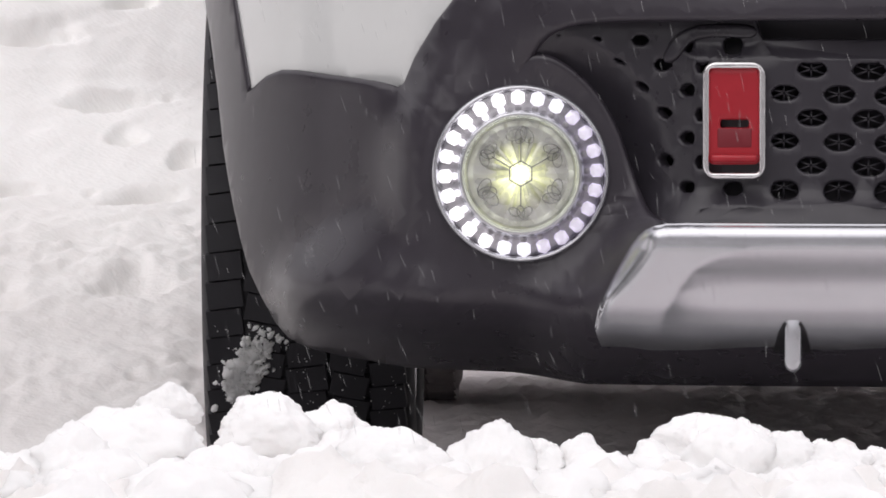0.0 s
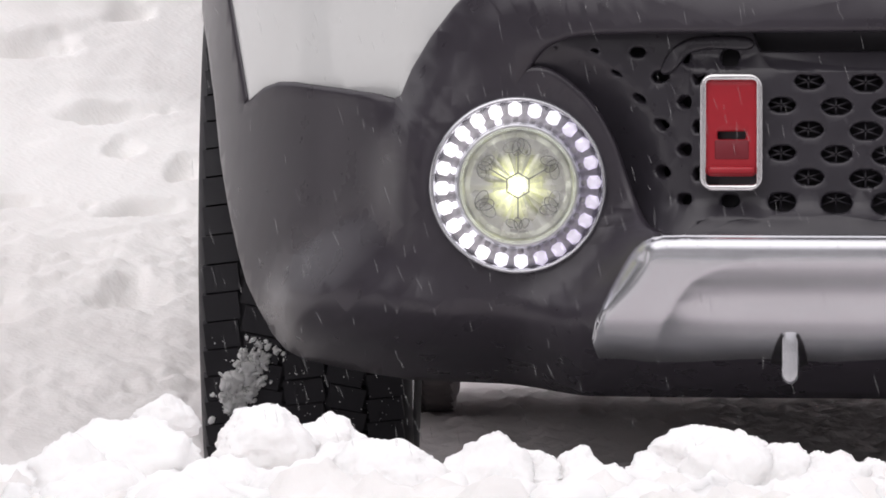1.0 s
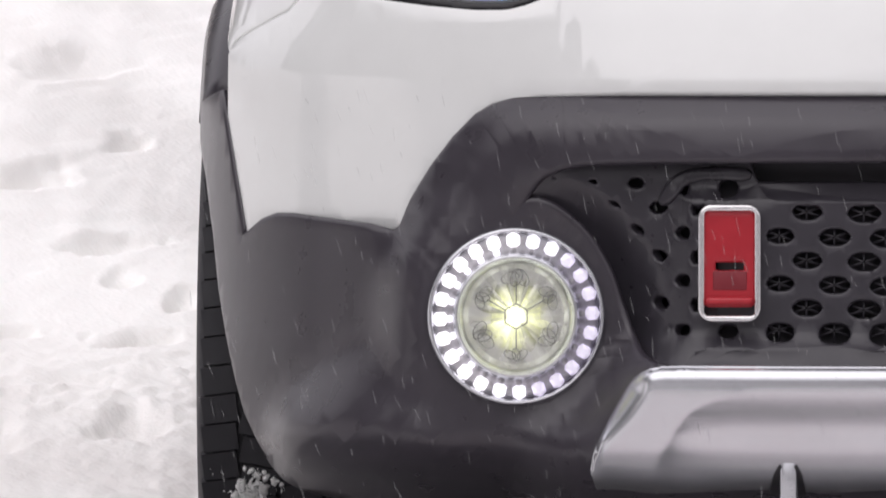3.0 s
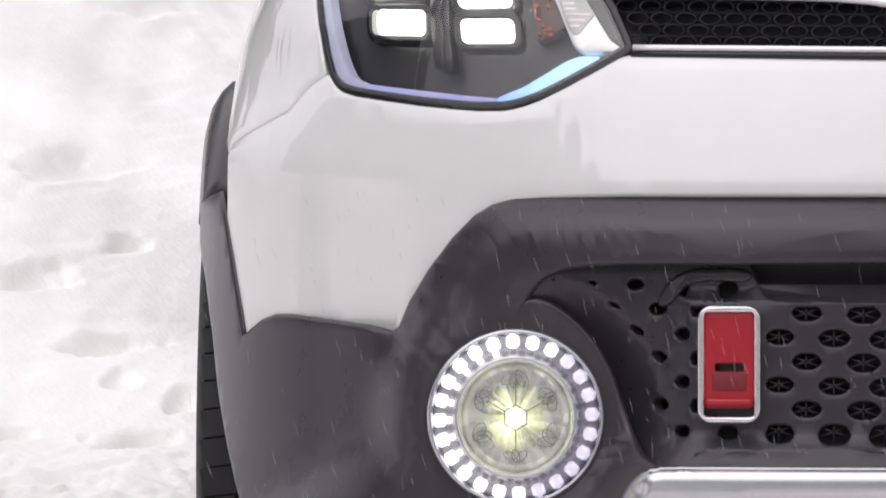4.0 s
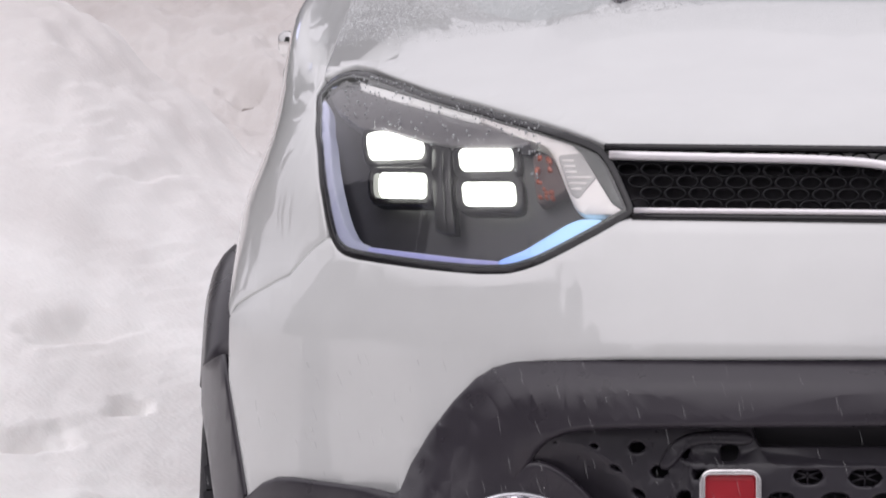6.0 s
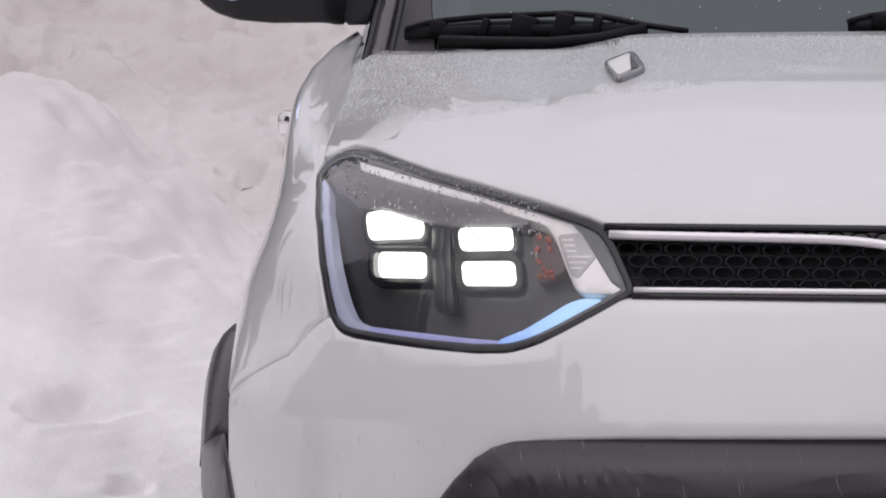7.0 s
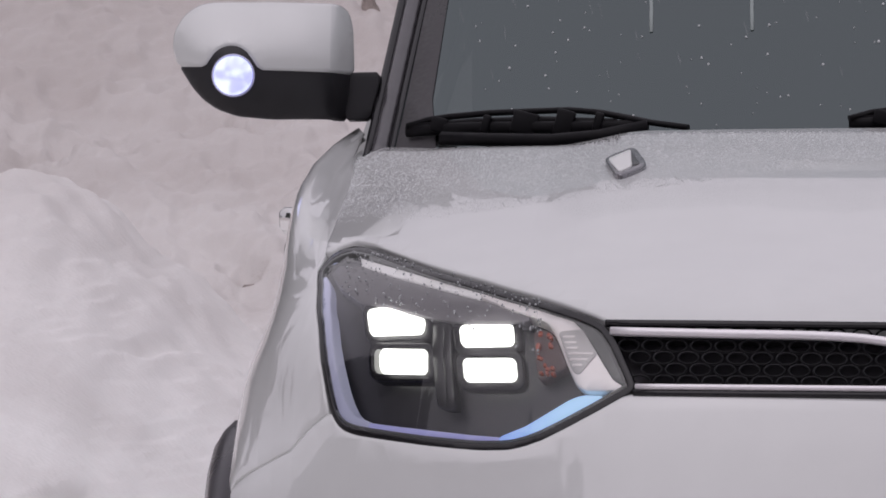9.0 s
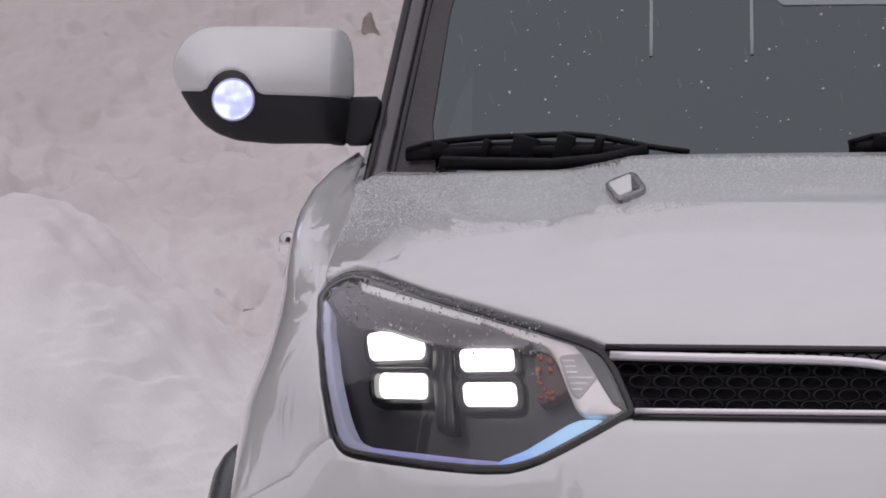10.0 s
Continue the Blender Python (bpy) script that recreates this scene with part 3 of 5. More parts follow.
def snow_z(x, y):
    z = h = ground_height(x, y)
    near = 1 - ease(9, 30, math.hypot(x, y - 2))
    if near > 0 and -3 < x < 3:
        under = ease(-0.95, -0.8, x) * (1 - ease(0.8, 0.95, x)) * ease(-0.1, 0.2, y) * (1 - ease(4.0, 4.3, y))
        low = 1 - 0.5 * ease(0.3, 0.6, h) + 0.7 * (1 - ease(0.08, 0.3, h))  # the lower slope is trodden, the upper wind-smoothed
        w = h + 0.25 * (y - 0.9) * ease(-0.99, -0.87, x) * (1 - ease(4.3, 5.0, y)) + 0.25 * min(0, y - 0.9) * (1 - ease(-0.99, -0.87, x))
        rough = noise.fractal(Vector((x * 8, w * 26, 0.3)), 0.7, 2.1, 3)
        lumps = noise.noise(Vector((x * 2.4, w * 10, 7)))
        pits = noise.noise(Vector((x * 11, w * 44, 3)))
        puffs = abs(noise.noise(Vector((x * 13, w * 46, 11)))) + 0.5 * abs(noise.noise(Vector((x * 26, w * 70, 4))))
        clods = noise.fractal(Vector((x * 15, w * 48, 51)), 0.7, 2.1, 2)
        crumbs = noise.noise(Vector((x * 32, w * 88, 2)))
        patch = ease(-0.05, 0.35, noise.noise(Vector((x * 2.6, w * 9, 15))))
        z += near * (0.0035 * rough * (0.4 + 0.6 * patch) * (1 + under) + (0.013 * lumps + low * (0.45 + 0.55 * patch) * (0.008 * puffs + 0.004 * clods - 0.014 * max(0, pits - 0.15))) * (1 - under))
        clumps = abs(noise.noise(Vector((x * 30, w * 85, 71)))) + 0.5 * abs(noise.noise(Vector((x * 52, w * 140, 75))))
        z += near * (crumbs * (0.010 * under + 0.0015 + 0.002 * patch) + clumps * (0.012 * (1 - ease(0.24, 0.42, h)) * (0.4 + 0.6 * patch) * (1 - under) + 0.010 * under))
        if y > 6:
            z += near * ease(6.3, 7.3, y) * (0.034 * noise.fractal(Vector((x * 7, y * 2.6, 40)), 0.75, 2.1, 3) + 0.012 * noise.noise(Vector((x * 13, y * 9, 43))) + 0.013 * noise.noise(Vector((x * 26, y * 17, 44))) * (0.65 + noise.noise(Vector((x * 4, y * 2.5, 45)))) + 0.006 * abs(noise.noise(Vector((x * 45, y * 22, 48)))) + 0.03 * noise.noise(Vector((x * 2.5, y * 1.2, 46))))
        z += near * 0.03 * noise.noise(Vector((x * 3.2, h * 9, 9))) * ease(3.5, 5.2, y)
        z += near * (0.022 * noise.noise(Vector((x * 6, y * 4, 19))) + 0.014 * noise.noise(Vector((x * 19, y * 9, 23)))) * ease(4.6, 5.4, y) * (1 - ease(6.2, 7, y))
        heap = ease(-1.8, -1.6, y) * (1 - ease(-1.15, -1.0, y))
        z += heap * (0.03 * noise.fractal(Vector((x * 9, y * 9, 31)), 0.6, 2.1, 5) + 0.03 * abs(noise.noise(Vector((x * 17, y * 17, 33)))))
        for dx, dy, wx, wy, deep in DENTS:
            if abs(x - dx) < 3 * wx and abs(y - dy) < 6 * wy + 0.2:
                v = (h - ground_height(dx, dy)) / (wy * 0.27)
                k = ((x - dx) / wx) ** 2 + (v * (1.9 if v < 0 else 0.85)) ** 2  # steep near lip, gentle far side
                k *= 1 + 0.7 * noise.noise(Vector((x * 24, h * 60, dx * 9))) + 0.4 * noise.noise(Vector((x * 60, h * 130, dx * 9)))
                if 0 <= k < 6:
                    z -= deep * 1.9 * math.exp(-k) - deep * 0.2 * math.exp(-(math.sqrt(k) - 1.5) ** 2 * 6)
    return z


def grade(stops):
    """Grid lines with a spacing that changes from stop to stop."""
    out = [stops[0][0]]
    for (a, g), (b, _) in zip(stops, stops[1:]):
        n = max(1, round((b - a) / g))
        out += [a + (b - a) * (i + 1) / n for i in range(n)]
    return out


def build_ground():
    xs = grade([(-1500, 700), (-100, 30), (-10, 0.5), (-2.5, 0.04), (-2.05, 0.009), (-1.45, 0.0055), (-0.85, 0.012), (0.65, 0.1), (2.5, 2.5), (10, 30), (100, 700), (1500, 1)])
    ys = grade([(-1500, 700), (-100, 20), (-20, 1.5), (-2.2, 0.05), (-1.85, 0.012), (-0.9, 0.03), (1.0, 0.009), (3.0, 0.013), (6.2, 0.014), (12.5, 0.2), (17, 3), (100, 700), (1500, 1)])
    verts = [(x, y, snow_z(x, y)) for y in ys for x in xs]
    n = len(xs)
    faces = [(j * n + i, j * n + i + 1, (j + 1) * n + i + 1, (j + 1) * n + i) for j in range(len(ys) - 1) for i in range(n - 1)]
    me = bpy.data.meshes.new("ground")
    me.from_pydata(verts, [], faces)
    me.polygons.foreach_set("use_smooth", [True] * len(faces))
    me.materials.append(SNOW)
    tagged(new("ground", me), "trodden snow rising into a bank behind the car", "snow", kind="structure")


build_ground()


def snow_chunk(x, y, top, wide, tall=1.0, seed=0, mat=None, fine=False, pointed=1.0, label="lump of ploughed snow on the low heap before the car", nearer=0.0):
    """A broken lump: a ball cut by a few planes, then roughened."""
    if nearer:  # the same bearing and apparent size, closer to the eye
        k = (y - nearer - EYE[1]) / (y - EYE[1])
        x, y, top, wide = EYE[0] + (x - EYE[0]) * k, y - nearer, EYE[2] + (top - EYE[2]) * k, wide * k
    rng = random.Random(seed)
    cuts = [(Vector((rng.gauss(0, 1), rng.gauss(0, 1), rng.gauss(0, .9))).normalized(), rng.uniform(.55, .9)) for k in range(9)]
    bm = bmesh.new()
    bmesh.ops.create_icosphere(bm, subdivisions=5 if fine else 4, radius=1)
    r = wide / 2
    for v in bm.verts:
        d = v.co.normalized()
        for n, h in cuts:
            over = d.dot(n) - h
            if over > 0:
                d = d - n * over * 0.6
        q = d * 1.3 + Vector((seed * 3.7, seed * 1.3, seed))
        k = 1 + 0.22 * noise.noise(q) + 0.15 * noise.noise(q * 2.4) + 0.10 * (0.4 - abs(noise.noise(q * 4.2))) + 0.055 * noise.fractal(q * 7.5, 0.65, 2.2, 5)
        flare = 1 + pointed * (0.3 - 0.45 * d.z)
        v.co = Vector((d.x * r * k * 1.1 * flare, d.y * r * k * 0.9 * flare, d.z * r * k * tall))
    high = max(v.co.z for v in bm.verts)
    for v in bm.verts:
        v.co += Vector((x, y, top - high))
    return tagged(part("snow_chunk", bm, mat or SNOW_CLEAN, None), label, "snow", "heap of snow lumps")


HEAP_OUT = 0.8
PILE = [(-1.090, -.55, .163, .11), (-1.0292, -.55, .194, .085), (-.9731, -.45, .207, .13), (-.950, -.12, .214, .05), (-.8268, -.3, .2115, .085), (-.7591, -.25, .2005, .085), (-.735, -.45, .183, .11), (-.690, -.46, .182, .10),
        (-.6664, -.40, .157, .07), (-.5696, -.40, .1875, .10), (-.525, -.40, .166, .06), (-.4728, -.40, .172, .085), (-.401, -.40, .165, .07), (-.3326, -.20, .183, .095), (-.2951, -.42, .190, .10), (-.2577, -.42, .176, .09),
        (-.2048, -.42, .167, .085), (-.1514, -.40, .159, .08), (-.86, -.55, .170, .12), (-.785, -.60, .160, .11), (-1.0, -.62, .168, .12), (-.91, -.66, .156, .13), (-.63, -.55, .150, .12), (-.69, -.64, .150, .12), (-.56, -.6, .148, .12),
        (-.48, -.6, .146, .12), (-.40, -.62, .146, .11)]
for i, (x, y, top, wide) in enumerate(PILE + [(-.33 + .09 * k, -.6, .148, .12) for k in range(3)]):
    snow_chunk(x, y, top, wide, tall=0.95 + 0.2 * math.sin(i * 2.3), seed=i + 1, fine=True, nearer=HEAP_OUT)
rng = random.Random(21)
for i in range(46):
    x, y = rng.uniform(-1.5, 1.1), rng.uniform(-.78, -.3)
    if x < -.05:
        y = min(y, -.5)
    w = rng.uniform(.04, .10)
    snow_chunk(x, y, .125 + w * rng.uniform(.25, .4), w, seed=60 + i, nearer=HEAP_OUT)


def soil_clod(x, y, wide, tall, seed):
    ob = snow_chunk(x, y, snow_z(x, y) + tall * .45, wide, tall / wide, seed, CLOD, True, 0.0, "brown clod of frozen soil half sunk in the bank")
    ob.name = "soil_clod"
    tagged(ob, category="soil", group="clods in the bank")


soil_clod(-1.246, 9.04, .045, .04, 7)
soil_clod(-1.061, 11.30, .045, .10, 12)


def hillside():
    """The wooded slope across the valley, behind the camera."""
    bm = bmesh.new()
    rows = []
    for j in range(13):
        row = []
        for i in range(97):
            a = math.pi * (.8 + 1.4 * i / 96)
            r = 70 + 9 * j
            top = 30 + 9 * noise.noise(Vector((i * .13, 2, 0))) + 3 * noise.noise(Vector((i * .9, 5, 0)))
            z = -1 + top * ease(0, 10, j) * ease(0, 16, i) * (1 - ease(80, 96, i)) + (1.5 * noise.noise(Vector((i * .7, j, 0))) if j else 0)
            row.append(bm.verts.new((r * math.cos(a), -11 + r * math.sin(a), z)))
        rows.append(row)
    for p, q in zip(rows, rows[1:]):
        for i in range(96):
            bm.faces.new((p[i], p[i + 1], q[i + 1], q[i]))
    tagged(part("backdrop", bm, HILL, None), "dull wooded hillside across the snowy ground", "hill", kind="structure")


hillside()


def far_woods():
    """Firs at the foot of the slope, beside the lot and behind the far bank."""
    rng = random.Random(31)
    bm = bmesh.new()
    for i in range(316):
        a, r = math.pi * rng.uniform(1.3, 1.85), rng.uniform(30, 60)
        x, y, tall = r * math.cos(a), -8 + r * math.sin(a), rng.uniform(4, 8)
        if i >= 244:  # a belt of firs behind the far bank
            x, y = -13 + 26 * (i - 244) / 71 + rng.uniform(-.3, .3), rng.uniform(18.5, 23)
            tall = 1.1 + y * .43 * rng.uniform(.84, 1.07)
        elif i >= 234:  # low ones on the bank beside the car's tail
            a, r, tall = math.pi * rng.uniform(.63, .77), rng.uniform(20, 26), rng.uniform(5, 6.5)
            x, y = r * math.cos(a), r * math.sin(a)
        elif i >= 120:  # a close stand of tall ones beyond that added side bank
            k = (i - 120) / 114
            a, r = math.pi * (.90 + .42 * k + rng.uniform(-.01, .01)), rng.uniform(15, 25)
            x, y, tall = r * math.cos(a), r * math.sin(a), r * (.62 + .16 * math.sin(k * 9) - .42 * ease(.7, 1, k)) * rng.uniform(.8, 1.1)
        for k in range(9):
            z0, z1 = tall * (.08 + k * .095), tall * (.08 + k * .095) + tall * .2
            wide = tall * .19 * (1 - k / 9.6)
            tip = bm.verts.new((x, y, min(tall, z1)))
            rim = []
            for j in range(14):
                t = 2 * math.pi * j / 14 + k
                w = wide * (1 if j % 2 else .55) * rng.uniform(.75, 1.15)
                rim.append(bm.verts.new((x + w * math.cos(t), y + w * math.sin(t), z0 - w * .15 + rng.uniform(-.1, .1))))
            for j in range(14):
                bm.faces.new((rim[j - 1], rim[j], tip))
    tagged(part("far_woods", bm, FIR, None), "dark snowy firs at the foot of the slope", "woods", kind="stuff")


far_woods()


# ---- the car ----
car = tagged(new("car"), "white crossover with black cladding parked in snow, lamps lit", "car")


def both(make):
    for side in (-1, 1):
        make(side)


def sided(pts, side):
    return list(pts) if side < 0 else mirrored(pts)


# painted nose panel, from the lamps down to the cladding
HL_LOW = [(-.930, 1.012), (-.912, .990), (-.8862, .9435), (-.8639, .8898), (-.8546, .8599), (-.8447, .84), (-.8331, .828), (-.8198, .8207), (-.7959, .8154), (-.7482, .8101), (-.6879, .8035), (-.6402, .7995), (-.6098, .7975),
          (-.5731, .7981), (-.5516, .8027), (-.5304, .8098), (-.5026, .8227), (-.4616, .8434), (-.4346, .8582), (-.4225, .8653)]
HL_TOP = [(-.4205, .8731), (-.4279, .8907), (-.4429, .9201), (-.4521, .9332), (-.4618, .9432), (-.4799, .9518), (-.5088, .9613), (-.5459, .9717), (-.5851, .9815), (-.6265, .9922), (-.7077, 1.011), (-.7706, 1.027),
          (-.8187, 1.039), (-.8574, 1.044), (-.8883, 1.040), (-.9130, 1.031)]
LAMP = rounded(HL_LOW + HL_TOP, .006, 2)
NOSE_HALF = [(0, .706), (-.432, .705), (-.528, .702), (-.56, .698), (-.585, .691), (-.607, .678), (-.637, .652), (-.668, .618), (-.697, .58), (-.716, .551), (-.722, .545), (-.732, .544),
             (-.822, .552), (-.923, .557), (-.973, .557), (-1.016, .552), (-1.106, .533), (-1.2, .53), (-1.2, .745), (-1.073, .769), (-.937, .794), (-.881, .824), (-.851, .836)]
nose_edge = NOSE_HALF + [(x, z - .0038) for x, z in HL_LOW[5:19]] + [(-.42, .8575), (-.13, .8515), (0, .850)]
part("front_bumper", sheet(whole(nose_edge), body, thick=0.03, lip=0.006), PAINT, car, "white painted bumper skin")

hood_half = [(0, .9425), (-.13, .9435), (-.454, .9485), (-.4799, .9585), (-.5088, .968), (-.5459, .9785), (-.5851, .988), (-.6265, .999), (-.7077, 1.0175), (-.7706, 1.0335), (-.8187, 1.0455), (-.8574, 1.051), (-.8925, 1.0475), (-.926, 1.036), (-.9331, 1.0496), (-.9348, 1.08),
             (-.9389, 1.1157), (-.9594, 1.1481), (-1.012, 1.168), (-1.045, 1.182), (-.95, 1.187), (-.80, 1.180), (-.585, 1.178), (-.56, 1.180), (-.52, 1.186), (-.485, 1.193), (-.46, 1.195), (-.10, 1.197), (0, 1.197)]
part("hood", sheet(whole(hood_half), body, thick=0.02, lip=0.004, zstep=0.012), PAINT_WET, car, "white hood beaded with water near the windscreen")


HOOD_EDGE = [1.0276, 1.0496, 1.08, 1.1157, 1.1481, 1.1945], [.935, .9371, .9388, .9429, .956, .985]


def fender_form(s, z):
    """The fender swells above the edge of the hood."""
    p, a = body(s, z), abs(s)
    k = ease(-.02, .2, a - np.interp(z, *HOOD_EDGE)) * (1 - ease(1.5, 1.9, a))
    p.z += .02 * k * ease(1.0, 1.07, z)
    p.y -= k * (np.interp(z, *LIE) * (1 - ease(1.1, 1.5, a)) + .6 * max(0, min(z, 1.14) - 1.02))
    return p


def fender(side):
    pts = [(-.936, 1.014), (-.9175, .990), (-.891, .943), (-.869, .8898), (-.8596, .86), (-.853, .842), (-.885, .828), (-.94, .799), (-1.076, .773), (-1.2, .75), (-1.3, .77), (-1.42, .8), (-1.55, .8),
           (-1.7, .75), (-1.82, .65), (-1.88, .5), (-1.9, .40), (-2.15, .40), (-2.15, 1.1), (-1.9, 1.13), (-1.5, 1.172), (-1.35, 1.188), (-1.2, 1.198), (-1.09, 1.196), (-1.049, 1.182), (-1.016, 1.168), (-.9634, 1.1481), (-.9429, 1.1157), (-.9388, 1.08), (-.9371, 1.0496), (-.930, 1.031)]
    part("fender", sheet(sided(pts, side), fender_form, thick=0.02, lip=0.003), PAINT, car, "white front fender")


both(fender)

# black lower bumper
CLAD_HALF = [(0, .703), (-.504, .702), (-.563, .696), (-.588, .688), (-.609, .675), (-.638, .649), (-.668, .615), (-.695, .577), (-.711, .547), (-.721, .541), (-.809, .549), (-.89, .555),
             (-.923, .555), (-.952, .549), (-.988, .534), (-1.0, .532), (-1.012, .562), (-1.038, .622), (-1.064, .675), (-1.078, .700), (-1.20, .684), (-1.20, .64), (-1.152, .6), (-1.109, .533), (-1.083, .467), (-1.054, .415), (-1.022, .362),
             (-.997, .326), (-.961, .294), (-.917, .265), (-.866, .247), (-.812, .234), (-.742, .223), (-.693, .215), (-.574, .21), (-.477, .203), (0, .203)]
RECESS_HALF = [(0, .394), (-.371, .393), (-.404, .401), (-.424, .427), (-.434, .453), (-.45, .498), (-.477, .539), (-.514, .569), (-.542, .576), (-.561, .563), (-.545, .587), (-.531, .605),
               (-.514, .616), (-.491, .623), (-.437, .627), (-.306, .629), (0, .631)]


def circle(x, z, r, n=48, stretch=1.0):
    return [(x + stretch * r * math.cos(2 * math.pi * i / n), z + r * math.sin(2 * math.pi * i / n)) for i in range(n)]


def round_nose(x):
    """Length round the lower bumper at which it reaches x."""
    return math.copysign(np.interp(abs(x), CLAD_PLAN[1], CLAD_PLAN[0]), x)


fogs = [[(round_nose(x), z) for x, z in circle(k * FOG_X, FOG_Z, .1)] for k in (-1, 1)]
recess = whole(RECESS_HALF[:1] + curved(RECESS_HALF[1:10]) + curved(RECESS_HALF[10:-1]) + RECESS_HALF[-1:])
part("lower_bumper", sheet(whole(CLAD_HALF), clad, holes=[recess, *fogs], thick=0.05, lip=0.006, step=0.02, inward=Vector((0, 1, 0))), CLADDING, car, "satin black plastic lower bumper")


# grille plate with its holes
def mesh_holes():
    holes, stars = [], []
    even = (.513, .4651, .4158, .3642, .3090, .2495, .1870, .128, .067, .006)
    odd = (.4411, .3914, .3460, .2820, .2185, .1533, .095, .034)
    for row, z in enumerate((.5960, .5680, .5400, .5128, .4855, .4585, .4330)):
        for a in even if row % 2 == 0 else odd:
            if a > (.52, .445, .42, .40, .37, .40, .37)[row] or (row == 0 and a < .3) or (0 < row < 6 and .27 < a < .33):
                continue
            w = float(np.interp(a, (.16, .187, .219, .25, .309, .346, .364, .391, .416, .441, .465, .513), (.0485, .046, .044, .0415, .030, .028, .026, .026, .025, .021, .016, .009)))
            h = w * (float(np.interp(a, (.25, .36, .44), (.53, .72, .66))) if row < 6 else .44) + .001
            lift_ = (.024 if row < 6 else .014) * (a - .25)
            for side in (-1, 1) if a > .02 else (1,):
                holes.append(rounded(hexagon(side * a, z + lift_, w + .001, h + .0005), w * .10, 2))
                if .02 < a < .26:
                    stars.append((side * a, z + lift_, w))
    return holes, stars


def inset(s, z):
    """The grille plate lies deeper and curls out to meet the bumper at its ends."""
    p = clad(s, z)
    p.y += 0.034 * (1 - ease(0.40, 0.56, abs(s)))
    p.y -= 0.012 * (1 - ease(0.350, 0.384, abs(s))) * ease(0.402, 0.416, z) * (1 - ease(0.578, 0.598, z))  # raised middle field
    return p


holes, stars = mesh_holes()
slot = [(-.280, .606), (-.276, .599), (.276, .599), (.280, .606), (.288, .632), (-.288, .632)]
plate = [(x, z) for x, z in whole([(0, .388), (-.38, .388), (-.41, .4), (-.43, .427), (-.441, .455), (-.457, .501), (-.482, .543), (-.517, .574), (-.55, .58), (-.562, .575),
                                   (-.55, .592), (-.537, .61), (-.517, .622), (-.491, .629), (-.437, .633), (-.306, .635), (0, .637)])]
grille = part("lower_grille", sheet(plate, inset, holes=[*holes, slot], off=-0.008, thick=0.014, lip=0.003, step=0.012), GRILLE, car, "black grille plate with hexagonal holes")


def build_stars():
    bm = bmesh.new()
    for x, z, w in stars:
        p = inset(x, z) + Vector((0, 0.019, 0))
        for k in range(3):
            a = math.pi / 3 * k + math.pi / 6
            u, v = math.cos(a) * w * 1.04, math.sin(a) * w * 0.62
            box(bm, p, (math.hypot(u, v), 0.006, 0.0020), Matrix.Rotation(-math.atan2(v, u), 4, "Y"))
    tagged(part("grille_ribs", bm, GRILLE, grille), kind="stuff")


build_stars()
part("grille_backing", sheet(whole([(0, .38), (-.60, .38), (-.60, .65), (0, .65)]), inset, off=-0.045, thick=0.02), VOID, car)
bow = [(-.285, .614), (-.325, .616), (-.356, .613), (-.376, .601), (-.388, .578), (-.381, .577), (-.369, .594), (-.352, .605), (-.325, .608), (-.285, .606)]
for k in (-1, 1):
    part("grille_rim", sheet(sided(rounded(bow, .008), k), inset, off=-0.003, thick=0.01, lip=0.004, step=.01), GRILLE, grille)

# silver skid plate
SKID_HALF = [(0, .3932), (-.360, .3932), (-.384, .3925), (-.398, .390), (-.4085, .3855), (-.418, .378), (-.427, .3655), (-.4365, .3495), (-.447, .330), (-.4565, .310), (-.4635, .291), (-.4665, .274), (-.459, .248), (0, .243)]
SKID_EDGE = np.array([(-x, z) for x, z in SKID_HALF[:12]])


def skid_form(s, z):
    p = clad(s, min(z, .366))
    p.z = z
    a, d = abs(s), np.diff(SKID_EDGE, axis=0)
    q = np.array((a, z)) - SKID_EDGE[:-1]
    k = np.clip((q * d).sum(1) / (d * d).sum(1), 0, 1)[:, None]
    border = min(1, float(np.hypot(*(q - k * d).T).min()) / .014)
    edge = np.interp(z, (.24, .26, .290, .318, .339, .352, .366), (.402, .396, .387, .373, .358, .339, .296))
    p.y += -0.028 + 0.013 * (1 - math.sqrt(1 - (1 - border) ** 2))  # rounded border
    p.y += 0.015 * (1 - math.exp(-max(0, edge - a) / .024)) * (1 - ease(.318, .372, z)) + 0.03 * max(0, (.270 + .007 * ease(.36, .45, a) + .0015 * math.sin(s * 40) - z) / .027) ** 2
    return p


skid = part("skid_plate", sheet(whole(SKID_HALF), skid_form, thick=0.03, lip=0.002, step=0.0035), SILVER, car, "satin silver skid plate")


def rib_form(s, z):
    p = skid_form(s, .285)
    p.y += .006 - .008 * (1 - ease(.265, .330, z))
    p.z = z
    return p


def skid_rib(side):
    pts = rounded(rect(side * .2405 - .0055, side * .2405 + .0055, .23, .335), .0055)
    part("rib", sheet(pts, rib_form, off=0.0, thick=0.03, lip=0.004, step=0.01), SILVER, skid)
    for k in (-1, 1):
        notch = rounded([(side * .2405 + k * .008, .247), (side * .2405 + k * .021, .247), (side * .2405 + k * .015, .272), (side * .2405 + k * .008, .285)], .003)
        part("notch", sheet(notch, skid_form, off=0.003, thick=0.01, lip=0.001, step=0.01), DARK, skid)


both(skid_rib)
part("air_dam", sheet(whole([(0, .27), (-.455, .27), (-.462, .235), (-.455, .222), (-.40, .205), (0, .2)]), lambda s, z: clad(s, z) + Vector((0, 0.015, 0)), thick=0.05, lip=0.008), DARK, car, "black air dam below the skid plate")


